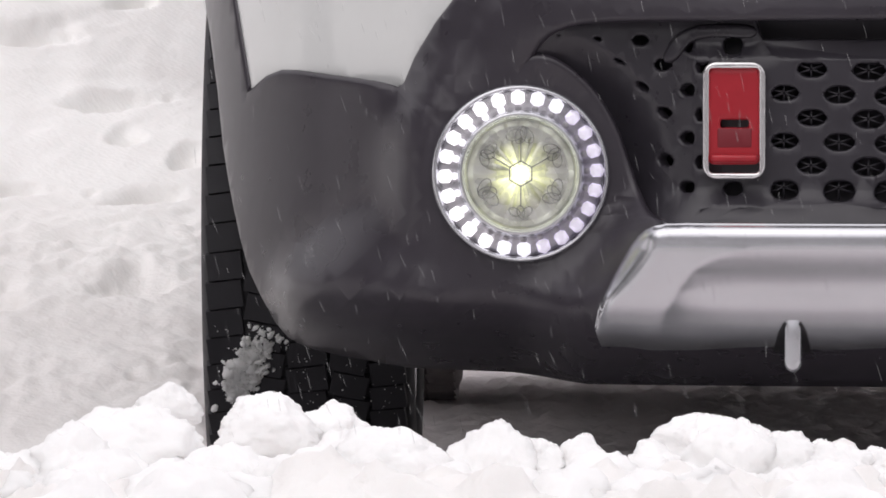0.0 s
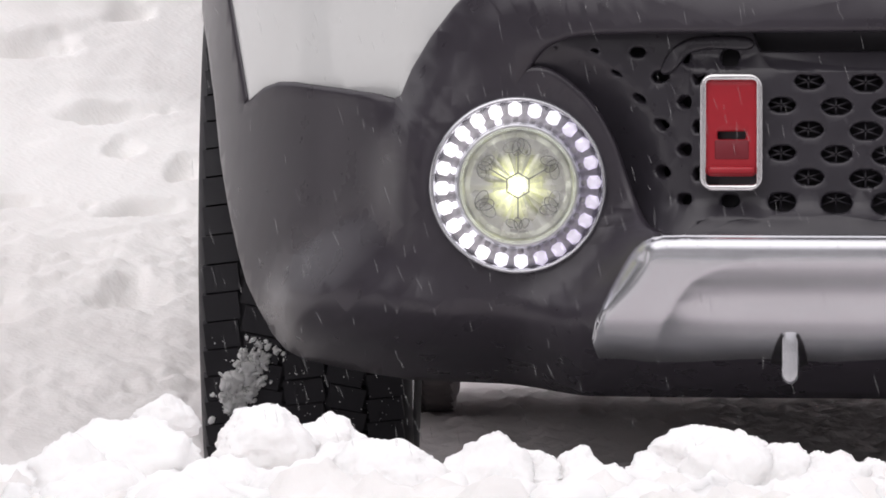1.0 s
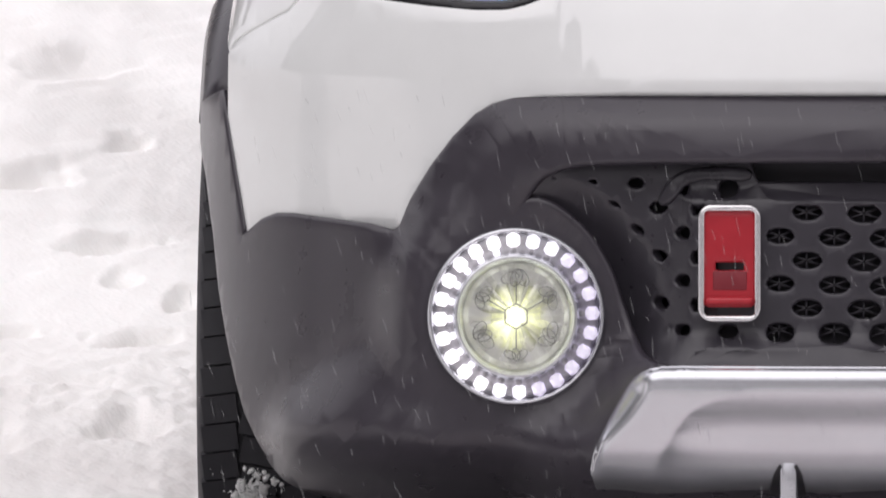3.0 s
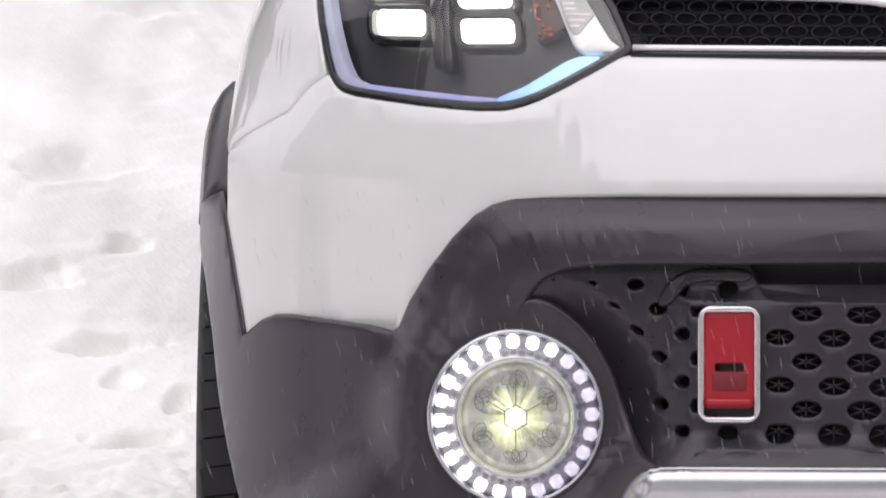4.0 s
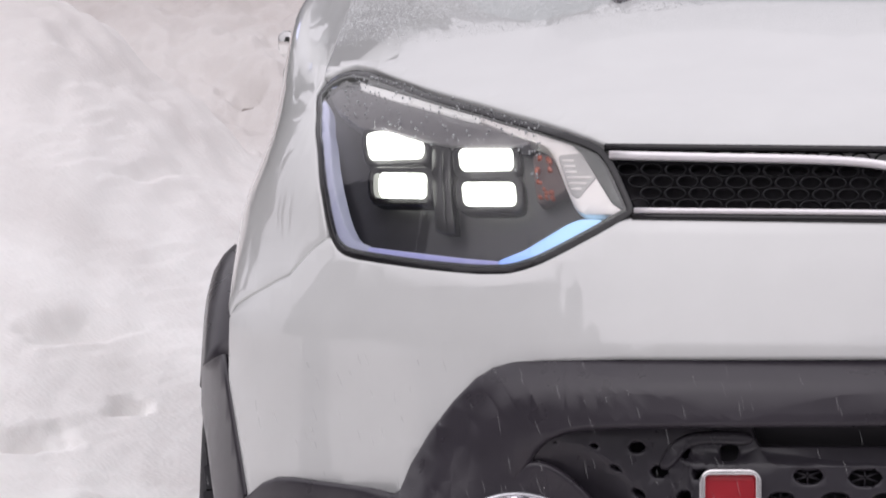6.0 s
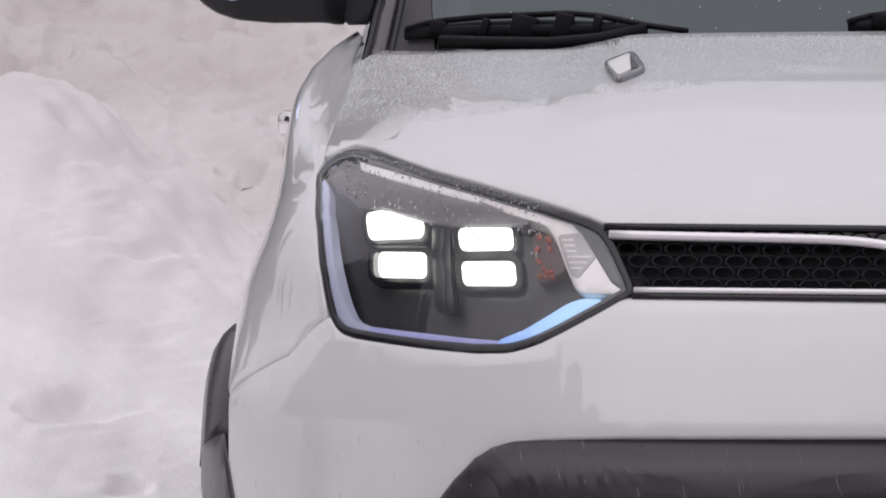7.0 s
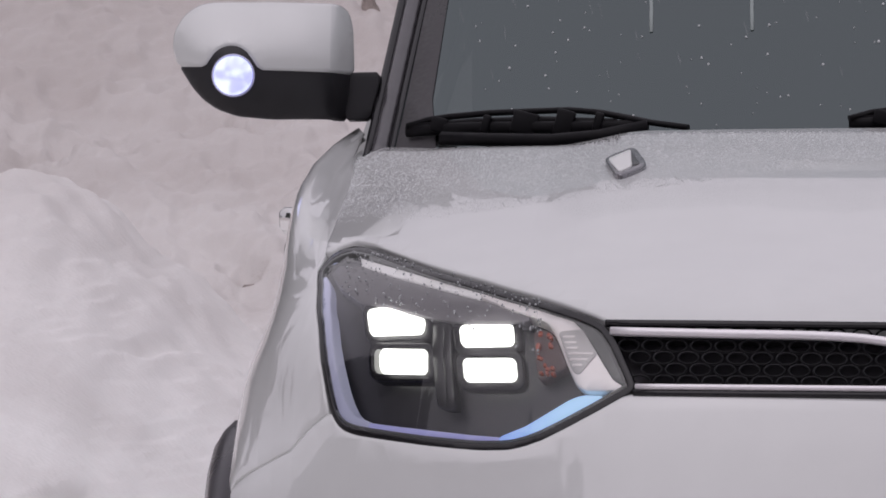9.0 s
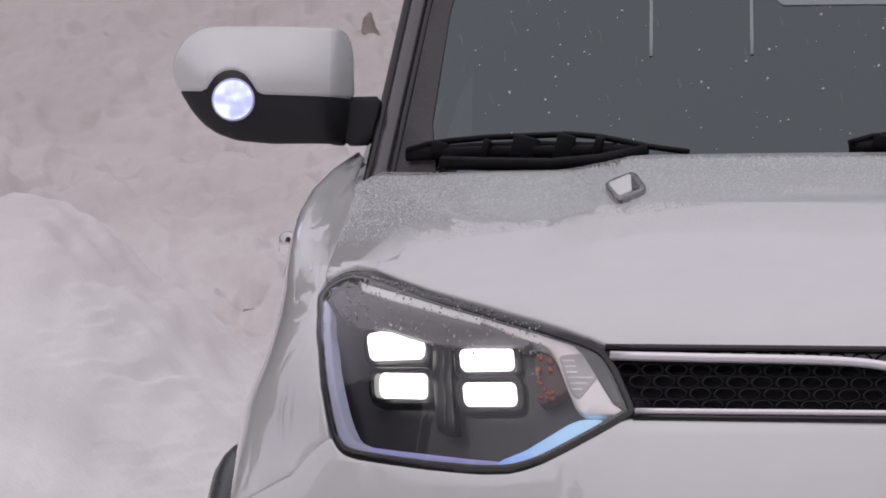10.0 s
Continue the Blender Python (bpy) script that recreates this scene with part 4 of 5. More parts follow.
# tow hook in its bright frame
def tow_hook(side):
    x, z = side * .306, .509
    base = inset(x, z).y
    place = lambda s, h: Vector((s, base - 0.012, h))
    outer = rounded(rect(x - .0335, x + .0335, z - .0645, z + .0645), .008)
    inner = rounded(rect(x - .0305, x + .0305, z - .0615, z + .0615), .004)
    hook = part("tow_hook", sheet(outer, place, holes=[inner], off=0.004, thick=0.03, lip=0.002), FRAME, car, "red tow hook in a bright metal frame")
    body_pts = rounded(rect(x - .0268, x + .0268, z - .047, z + .0575), .003)
    mouth = rounded(rect(x - .0185, x + .0195, z - .011, z + .004), .003)
    part("pull", sheet(body_pts, place, holes=[mouth], off=-0.002, thick=0.03, lip=0.003, step=0.01), RED, hook, "glossy red pull")
    part("tongue", sheet(rounded(rect(x - .0185, x + .0195, z - .030, z - .009), .001), place, off=-0.0015, thick=0.01, lip=0.0004), RED_SATIN, hook, "duller red tongue")
    foot = bmesh.new()
    box(foot, (x, base - 0.010, z - .043), (.052, 0.016, .009), bevel=0.003)
    part("foot", foot, RED, hook)
    back = bmesh.new()
    box(back, (x, base + 0.02, z), (.06, 0.02, .125))
    part("pocket", back, VOID, hook)


both(tow_hook)


# round fog lamp with its ring of beads
def fog_lamp(side):
    x, y, z = side * FOG_X, FOG_Y - 0.006, FOG_Z
    at = (x, y, z)
    lamp = part("fog_lamp", lathe([(.1, .06), (.1018, .03), (.1018, 0), (.1, -.005), (.0975, -.006), (.096, -.003), (.095, .012), (.09, .02)], at, n=96), SILVER, car, "round lamp with a ring of bright beads, lit")
    part("dish", lathe([(.0965, .012), (.092, .018), (.078, .019), (.07, .014), (.067, -.002)], at, n=96), DISH, lamp)
    part("inner_ring", lathe([(.0722, .012), (.0722, -.003), (.0705, -.0065), (.0665, -.007), (.0635, -.004), (.060, .008)], at, n=96), SILVER, lamp)
    facets = bmesh.new()
    rows = [[facets.verts.new((x + r * math.cos(t), y + d + (.0025 if j % 2 else 0) * (1 if .02 < r < .058 else .2), z + r * math.sin(t))) for j, t in enumerate(2 * math.pi * j / 36 for j in range(36))]
            for r, d in ((.061, .006), (.055, .010), (.04, .015), (.02, .020), (.004, .021))]
    for p, q in zip(rows, rows[1:]):
        for j in range(36):
            facets.faces.new((p[j - 1], p[j], q[j], q[j - 1]))
    flatten(part("reflector", facets, REFLECTOR, lamp), 12)
    for i in range(6):
        a = math.pi / 3 * i
        for j in range(4):
            turn, reach, broad, sunk = j * .262 + .05 * math.sin(3 * i + j), .62 + .45 * abs(math.sin(2.1 * i + 1.7 * j)), (.62, .34, .5, .28)[j], -.0012 * j
            bm = bmesh.new()
            m = Matrix.Translation(at) @ Matrix.Rotation(a + turn, 4, "Y")
            rows = []
            for r, w, d in ((.008, .0030, .012), (.016, .0066, .009), (.026, .0112, .010), (.036, .0140, .0125), (.044, .0105, .015)):
                rows.append([bm.verts.new(m @ Vector((r * reach, d + sunk + abs(k) * .004 + .003 * k, k * w * broad))) for k in (-1, -.5, 0, .5, 1)])
            for p, q in zip(rows, rows[1:]):
                for k in range(4):
                    bm.faces.new((p[k], p[k + 1], q[k + 1], q[k]))
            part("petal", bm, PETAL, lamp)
        b = a + math.pi / 6
        m = Matrix.Translation(at) @ Matrix.Rotation(-b, 4, "Y")
        size = (1.0, 1.15, .9, 1.2, .8, 1.1)[i]
        for k in (-1, 0, 1):
            hoop = []
            for j in range(16):
                t = 2 * math.pi * j / 16
                d = Vector((math.cos(t) * .009 * size, 0, math.sin(t) * .0055 * size))
                d = Matrix.Rotation(k * .9 + (.35 if i % 2 else -.2), 3, "Y") @ d
                hoop.append((m @ (Vector((.044, .006, k * .007)) + d), (m.to_3x3() @ d).normalized(), Vector((0, 1, 0))))
            part("cup", ring(hoop, [(-.0006, -.0008), (.0006, -.0008), (.0006, .0008), (-.0006, .0008)], closed=True), CUP, lamp)
        if i in (3, 5):
            continue  # hidden in the glare
        part("spoke", bar([m @ Vector((.013, .003, 0)), m @ Vector((.026, .003, 0)), m @ Vector((.038, .006, 0))], .0014, .003, up=(0, 1, 0)), CUP, lamp)
    hoop = [(Vector(at) + Vector((.0145 * math.cos(t), -.001, .0145 * math.sin(t))), Vector((math.cos(t), 0, math.sin(t))), Vector((0, 1, 0))) for t in (math.pi / 3 * k + math.pi / 6 for k in range(6))]
    part("hexagon", ring(hoop, [(-.0009, -.001), (.0009, -.001), (.0009, .001), (-.0009, .001)], closed=True), CUP, lamp)
    bm = bmesh.new()
    bmesh.ops.create_uvsphere(bm, u_segments=20, v_segments=12, radius=.0088, matrix=Matrix.Translation((x, y + .004, z)) @ Matrix.Diagonal((1, .6, 1, 1)))
    part("emitter", bm, LED, lamp, "white light source")
    count = 24
    for i in range(count):
        a = 2 * math.pi * i / count + .04
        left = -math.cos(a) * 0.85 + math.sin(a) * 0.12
        bm = bmesh.new()
        m = Matrix.Translation((x + .0868 * math.cos(a), y + .007, z + .0868 * math.sin(a))) @ Matrix.Rotation(-a, 4, "Y")
        rows = []
        for r, d in ((.0086, .008), (.0086, -.001), (.0070, -.0045), (.0035, -.006)):
            rows.append([bm.verts.new(m @ Vector((r * math.cos(k * math.pi / 3) * 1.14, d, r * math.sin(k * math.pi / 3)))) for k in range(6)])
        for p, q in zip(rows, rows[1:]):
            for k in range(6):
                bm.faces.new((p[k - 1], p[k], q[k], q[k - 1]))
        bm.faces.new(rows[-1])
        # beads are alike; the ring's brighter side is painted by their bearing
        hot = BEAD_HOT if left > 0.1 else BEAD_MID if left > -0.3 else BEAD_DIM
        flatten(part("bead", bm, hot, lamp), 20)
        # small beads glow on that same side only
        small = bmesh.new()
        bmesh.ops.create_uvsphere(small, u_segments=8, v_segments=6, radius=.0042, matrix=Matrix.Translation((x + .0755 * math.cos(a), y + .004, z + .0755 * math.sin(a))) @ Matrix.Diagonal((1, .6, 1, 1)))
        part("small_bead", small, BEAD_MID if left > 0.3 else DISH, lamp)
    cover = part("cover", lathe([(.096, -.004), (.09, -.008), (.07, -.013), (.04, -.017), (.006, -.0185)], at, n=64), LENS_CLEAR, lamp, "clear domed lens")
    cover.visible_shadow = False


both(fog_lamp)


# headlamp
def shrunk(pts, d):
    """The outline moved inwards by d."""
    n, out = len(pts), []
    area = sum(pts[i - 1][0] * pts[i][1] - pts[i][0] * pts[i - 1][1] for i in range(n))
    for i in range(n):
        a, b, c = Vector(pts[i - 1]), Vector(pts[i]), Vector(pts[(i + 1) % n])
        u, w = (b - a).normalized(), (c - b).normalized()
        nrm = (Vector((-u.y, u.x)) + Vector((-w.y, w.x))).normalized() * (1 if area > 0 else -1)
        out.append(tuple(b + nrm * d))
    return out


def headlamp(side):
    def deep(d):
        return lambda s, z: body(s, z) + Vector((0, d, 0))

    def laid(name, pts, d, mat, owner, label="", thick=.015, lip=.002, **more):
        return part(name, sheet(sided(pts, side), deep(d), thick=thick, lip=lip, zstep=.02, **more), mat, owner, label)
    rim_in = shrunk(LAMP, .006)
    lamp = part("headlamp", sheet(sided(LAMP, side), body, holes=[sided(rim_in, side)], off=-0.001, thick=0.05, lip=0.0015, zstep=0.02), GLOSS_BLACK, car, "angular headlamp with four lit blocks and a pale light guide")
    laid("housing", shrunk(LAMP, -.004), .05, BOWL, lamp, "dark grey lamp bowl")
    lens = part("lens", sheet(sided(shrunk(LAMP, .0058), side), body, off=-0.003, thick=0.004, lip=0.001, zstep=0.02), LENS_CLEAR, lamp, "clear lens spotted with water")
    lens.visible_shadow = False
    blocks = [[(-.7941, .9603), (-.7808, .9635), (-.7543, .9652), (-.6966, .9524), (-.694, .9324), (-.7803, .9312)], [(-.7600, .9162), (-.6861, .9144), (-.6837, .8847), (-.7560, .8864)],
              [(-.6469, .9426), (-.5734, .9448), (-.568, .917), (-.6393, .9167)], [(-.6368, .9042), (-.5651, .9038), (-.5623, .8756), (-.6329, .8759)]]
    for i, pts in enumerate(blocks):
        block = laid("led_block", rounded(pts, .006), .022, LED, lamp, "lit white block", step=.02)
        if i == 1:
            laid("block_edge", rounded([(-.7720, .9164), (-.7604, .9162), (-.7564, .8864), (-.7675, .8866)], .004), .023, LED_EDGE, block, "dimmer frosted end of the block", step=.02)
            pts = [(-.7720, .9164), *pts[1:3], (-.7675, .8866)]
        laid("led_frame", rounded(shrunk(pts, -.009), .007), .020, GLOSS_BLACK, block, holes=[sided(rounded(shrunk(pts, -.003), .006), side)], step=.02, lip=.003)
    for pts in ([(-.683, .951), (-.671, .951), (-.6578, .846), (-.6687, .8492)], [(-.668, .951), (-.660, .951), (-.6473, .8459), (-.6545, .846)]):
        laid("divider", pts, .02, GLOSS_BLACK, lamp, lip=.003)
    outer = [(-.909, 1.004), (-.896, .9849), (-.8725, .9435), (-.8528, .8964), (-.8425, .8632), (-.8285, .8399), (-.809, .8287), (-.7768, .8213)]
    inner = [(-.7722, .8280), (-.8040, .8365), (-.8225, .8585), (-.8355, .8896), (-.8530, .9297), (-.8670, .9636), (-.881, .9905), (-.897, 1.003)]
    laid("light_guide", rounded(outer + inner, .006, 1), .012, DRL_DIM, lamp, "pale violet light guide")
    line = [(-.776, .8211), (-.7308, .8166), (-.6801, .8133), (-.6252, .8086), (-.5840, .8053), (-.5852, .8110), (-.6252, .8138), (-.6802, .8191), (-.7309, .8238), (-.7718, .8279)]
    laid("guide_line", line, .012, DRL_LINE, lamp, "narrow violet light line", lip=.001)
    lit = [(-.583, .8053), (-.5553, .8098), (-.5305, .8189), (-.4958, .8357), (-.4739, .8473), (-.4576, .8583), (-.4821, .8584), (-.4973, .8532), (-.5236, .8383), (-.5518, .8228), (-.5845, .8112)]
    laid("lit_guide", rounded(lit, .003, 1), .010, DRL, lamp, "light guide lit ice blue")
    border = [(-.82, 1.031), (-.7706, 1.020), (-.7077, 1.004), (-.6265, .9852), (-.585, .9745), (-.5459, .9647), (-.509, .9545), (-.483, .945), (-.468, .9375), (-.459, .929), (-.4495, .9165), (-.435, .888), (-.4275, .8735), (-.4300, .8700),
              (-.4441, .8800), (-.4622, .9075), (-.4833, .9364), (-.5007, .9517), (-.537, .9593), (-.5673, .9689), (-.6243, .9857), (-.7031, 1.0004), (-.7638, 1.0136), (-.82, 1.0250)]
    laid("rim_band", shrunk(LAMP, .0055), .006, BEZEL, lamp, "grey band inside the rim", holes=[sided(shrunk(LAMP, .0095), side)], lip=.001)
    laid("inner_border", border, .007, BEZEL, lamp, "grey border inside the rim")
    wing = [(-.6220, .9834), (-.5673, .9673), (-.537, .9577), (-.5007, .9501), (-.4833, .9348), (-.4622, .9059), (-.4441, .8784), (-.4313, .8700), (-.4346, .8661), (-.4787, .8662), (-.4877, .8714), (-.5035, .906), (-.5165, .9324), (-.5285, .9456),
            (-.5472, .9524), (-.5813, .962), (-.6200, .9760)]
    metal = laid("bright_wing", rounded(wing, .003, 1), .010, WING, lamp, "bright metal wing", lip=.002)
    # a tree's reflection in the wing, painted as a grey shape with streaks
    laid("wing_panel", rounded([(-.5138, .9336), (-.4799, .9361), (-.4645, .9085), (-.4775, .8942), (-.4856, .8838), (-.4932, .8877)], .003), .0085, WING_REFLECTION, metal, "grey shape laid on the wing as a tree's reflection", thick=.003, lip=.0008, step=.02)
    for k in range(6):
        z = .894 + k * .0066
        x0, x1 = -.4945 - (z - .8877) * .42, -.4785 - (z - .894) * (-.9 if z < .908 else .35)
        laid("rib", rect(x0 + .003, x1 - .004, z, z + .0018), .0078, WING, metal, thick=.002, lip=.0005, step=.02)
    brow = [(-.8356, 1.026), (-.7638, 1.012), (-.7031, .9988), (-.6235, .9803), (-.6215, .9728), (-.6998, .9898), (-.7591, 1.002), (-.8301, 1.017)]
    laid("brow", brow, .010, BROW, lamp, "bright strip under the upper edge")
    lid = [(-.621, .9715), (-.5812, .9603), (-.5544, .9515), (-.5538, .9475), (-.5757, .947), (-.656, .9476), (-.6938, .9533), (-.7542, .9668), (-.805, .9705), (-.8623, .9914), (-.8900, 1.008), (-.8780, 1.017), (-.8295, 1.0155), (-.7587, .9995), (-.6994, .988)]
    laid("visor", lid, .014, VISOR, lamp, "satin grey upper shelf", lip=.002)
    laid("amber_field", rounded([(-.5446, .936), (-.5215, .9325), (-.5003, .8944), (-.5345, .8768)], .004), .026, AMBER_FIELD, lamp, "dark amber turn lamp")
    cells_ = random.Random(3)
    for k in range(20):
        r = cells_.random()
        x0, z0, w = -.5345 - .010 * r + .019 * cells_.random() ** 1.6, .882 + .050 * r, cells_.uniform(.0014, .0040)
        laid("amber_cell", rect(x0, x0 + w, z0, z0 + cells_.uniform(.0014, .0034)), .018 + .006 * cells_.random(), AMBER, lamp, thick=.006, lip=.0008)


both(headlamp)

# slim upper grille between the lamps
upper = part("upper_grille", sheet(whole([(0, .855), (-.424, .858), (-.440, .9), (-.458, .943), (0, .938)]), body, off=-0.036, thick=0.01), VOID, car, "narrow black honeycomb grille")


def honeycomb():
    """One open cell, then its copies in staggered rows along the nose."""
    bm = bmesh.new()
    loops = []
    for w, h, y in ((.0300, .0158, .012), (.0300, .0158, .0), (.0262, .0139, -.0012), (.0236, .0124, .0008), (.0226, .0118, .014)):
        loops.append([bm.verts.new((x, y, z)) for x, z in rounded(hexagon(0, 0, w, h), .003, 1)])
    for p, q in zip(loops, loops[1:]):
        for i in range(len(p)):
            bm.faces.new((p[i - 1], p[i], q[i], q[i - 1]))
    first = part("cell", bm, MESH, upper)
    spots = []
    for row in range(-1, 4):
        for k in range(-16, 17):
            x = k * .0285 + (.01425 if row % 2 else 0)
            z = .8885 + row * .0137 + .012 * (abs(x) - .3)
            if abs(x) < np.interp(z, (.87, .935), (.416, .446)):
                spots.append(body(x, z) + Vector((0, .018, 0)))
    first.location = spots[0]
    for at in spots[1:]:
        ob = new("cell", first.data)
        ob.parent, ob.location = upper, at


honeycomb()
high = [(-.450, .9334), (-.337, .9305), (-.24, .9285), (-.19, .9268), (-.155, .9243), (-.129, .9208), (-.108, .9170), (-.085, .9155), (0, .9152)]
high = high + [(-x, z) for x, z in reversed(high[:-1])]
part("upper_bright_strip", bar([body(s, z) for s, z in curved(high, 3)], .009, .0105), STRIP, upper, "bright metal strip")
low = [(s, .8653 + .0100 * abs(s)) for s in np.linspace(-.418, .418, 30)]
part("lower_bright_strip", bar([body(s, z) for s, z in low], .009, .0068), STRIP, upper, "bright metal strip")
for z, rise, e in ((.9375, .0115, .456), (.8575, .011, .42)):
    part("seal", bar([body(s, z + rise * abs(s)) + Vector((0, .004, 0)) for s in np.linspace(-e, e, 30)], .012, .009), GLOSS_BLACK, upper)


# water standing on the lamp glass and the hood above it
def lamp_water(side):
    rng = random.Random(5)
    bm = bmesh.new()
    for i in range(330):
        s, k = rng.uniform(-.86, -.53), rng.uniform(0, 1) ** 1.3
        z = float(np.interp(s, (-.86, -.77, -.67, -.585, -.53), (1.038, 1.026, 1.004, .984, .968))) - k * .062
        r = rng.choice((.0005, .0007, .0009, .0012, .0016))
        bmesh.ops.create_icosphere(bm, subdivisions=1, radius=r, matrix=Matrix.Translation(body(s * -side, z) + Vector((0, .001, 0))) @ Matrix.Diagonal((1, .7, 1.2, 1)))
    tagged(part("lamp_dew", bm, LAMP_DROP, car), kind="stuff")
    verts, faces = [], []
    for i in range(26000):
        s, z = -rng.uniform(0, 1.05), rng.uniform(1.075, 1.192)
        if z > np.interp(-s, (.44, .485, .52, .56, .585, .8, 1.05), (1.1915, 1.188, 1.181, 1.175, 1.173, 1.175, 1.185)) or z < 1.06 + .12 * abs(s + .85) or rng.random() > 1.2 * ease(1.06, 1.15, z) + .03:
            continue
        r, at = rng.choice((.0004, .0005, .0006, .0007, .0008, .0011)), body(s * -side, z)
        first = len(verts)
        verts += [at + Vector((r * math.cos(k * math.pi / 3) * 1.1, r * math.sin(k * math.pi / 3) - .2 * r, -.15 * r)) for k in range(6)]
        verts += [at + Vector((.6 * r * math.cos(k * math.pi / 3), .6 * r * math.sin(k * math.pi / 3) - .2 * r, .55 * r)) for k in range(6)] + [at + Vector((0, -.2 * r, .75 * r))]
        for k in range(6):
            j = (k + 1) % 6
            faces += [(first + k, first + j, first + 6 + j, first + 6 + k), (first + 6 + k, first + 6 + j, first + 12)]
    me = bpy.data.meshes.new("hood_dew")
    me.from_pydata(verts, [], faces)
    me.polygons.foreach_set("use_smooth", [True] * len(faces))
    me.materials.append(DROP)
    dew = new("hood_dew", me)
    dew.parent = car
    tagged(dew, kind="stuff")


both(lamp_water)


# wheels and their arches
def wheel_flare(side):
    def sweep(a0, a1):
        sec = [(.405, .86), (.40, .915), (.405, .932), (.418, .938), (.44, .932), (.458, .921), (.470, .908), (.472, .87)]
        bm = bmesh.new()
        rows = []
        for i in range(41):
            d = a0 + (a1 - a0) * i / 40
            a, slim = radians(d), .0005 * (1 - ease(50, 72, d))
            rows.append([bm.verts.new((side * (w - slim), .80 - math.cos(a) * r, .365 + math.sin(a) * r)) for r, w in sec])
        for p, q in zip(rows, rows[1:]):
            for k in range(len(sec)):
                bm.faces.new((p[k - 1], p[k], q[k], q[k - 1]))
        bm.faces.new(rows[0])
        bm.faces.new(rows[-1][::-1])
        return bm
    part("wheel_arch_flare", sweep(45.5, 200), CLADDING, car, "black plastic wheel arch lip")


both(wheel_flare)


def wheel(x, y, side, rubber, state):
    r = .36
    w = part("wheel", lathe([(.06, .10), (.2, .095), (.235, .112), (.243, .118), (.243, .10), (.235, -.1), (.243, -.12), (.2, -.1)], (0, 0, 0), axis="x", n=48), SILVER, car, "alloy wheel with a winter tyre")
    w.location = (x, y, r)
    if side < 0:
        w.scale = (-1, 1, 1)
    k = 1.03
    prof = [(.24, -.10), (.255, -.118), (.29, -.124), (.325, -.122), (.343, -.114), (.349, -.10), (.351, 0), (.349, .10), (.343, .114), (.325, .122), (.29, .124), (.255, .118), (.24, .10)]
    part("tyre", lathe([(r_, k * a) for r_, a in prof], (0, 0, 0), axis="x", n=72), rubber, w, state)
    bm = bmesh.new()
    for i in range(64):
        a = 2 * math.pi * i / 64
        for j, (cx, wide, shift) in enumerate(((-.097, .042, 0), (-.050, .044, .5), (0, .048, .2), (.050, .044, .6), (.097, .042, .1))):
            t = a + shift * 2 * math.pi / 64
            m = Matrix.Rotation(t, 4, "X") @ Matrix.Translation((cx, 0, .354 - abs(cx) * .03))
            box(bm, m.translation, (wide, .0325, .0125), Matrix.Rotation(t, 4, "X") @ Matrix.Rotation(.2 if j % 2 else -.12, 4, "Z"))
    flatten(part("tread", bm, rubber, w))
    bm = bmesh.new()
    for i in range(10):
        box(bm, Matrix.Rotation(math.pi / 5 * i, 4, "X") @ Vector((.098, 0, .14)), (.02, .03 if i % 2 else .045, .19), Matrix.Rotation(math.pi / 5 * i, 4, "X"), bevel=.004)
    part("spokes", bm, SILVER, w)


for side in (-1, 1):
    wheel(side * .813, .80, side, RUBBER, "black tyre")
    wheel(side * .813, 3.38, side, CAKED, "tyre caked with grey slush")


# clots of snow stuck to the tyre
def tyre_snow():
    rng = random.Random(4)
    bm = bmesh.new()

    def crumb(x, z, r):
        y = .80 - math.sqrt(max(.001, .3605 ** 2 - (z - .36) ** 2))
        made = bmesh.ops.create_icosphere(bm, subdivisions=2 if r > .003 else 1, radius=r, matrix=Matrix.Translation((x, y, z)) @ Matrix.Rotation(rng.uniform(0, 3), 4, "Y") @ Matrix.Diagonal((rng.uniform(.6, 1.6), 1.1, rng.uniform(.5, 1.1), 1)))["verts"]
        for v in made:
            v.co += noise.noise_vector(v.co * 300) * r * .5
    for i in range(300):
        a, b = rng.gauss(0, 1), rng.gauss(0, 1)
        crumb(-.884 + a * .010 + b * .009 + (.012 if i % 5 == 0 else 0), .205 + b * .021, rng.choice((.0008, .0012, .0016, .002, .003, .004)))
    for i in range(130):
        a, b = rng.gauss(0, .8), rng.gauss(0, .6)
        crumb(-.889 + a * .011 + b * .006, .192 + b * .022, rng.uniform(.002, .0075))
    for i in range(60):
        a, b = rng.gauss(0, .8), rng.gauss(0, .6)
        crumb(-.868 + a * .012 + b * .006, .222 + b * .012, rng.uniform(.0012, .004))
    for i in range(150):
        crumb(rng.uniform(-.93, -.69), rng.uniform(.13, .26), rng.uniform(.0004, .0010))
    ob = part("tyre_snow", bm, SNOW_CLEAN, None)
    tagged(ob, "crumbs of snow stuck to the front tyre", "snow", kind="stuff")


tyre_snow()

# floor pan, set high and pale to bounce light under the car; engine bay dark
bm = bmesh.new()
box(bm, (0, 2.0, .62), (1.3, 3.7, .08), bevel=.03)
part("floor_pan", bm, UNDER, car)
bm = bmesh.new()
box(bm, (0, .95, .70), (1.2, 1.5, .38), bevel=.05)
part("engine_bay", bm, VOID, car)


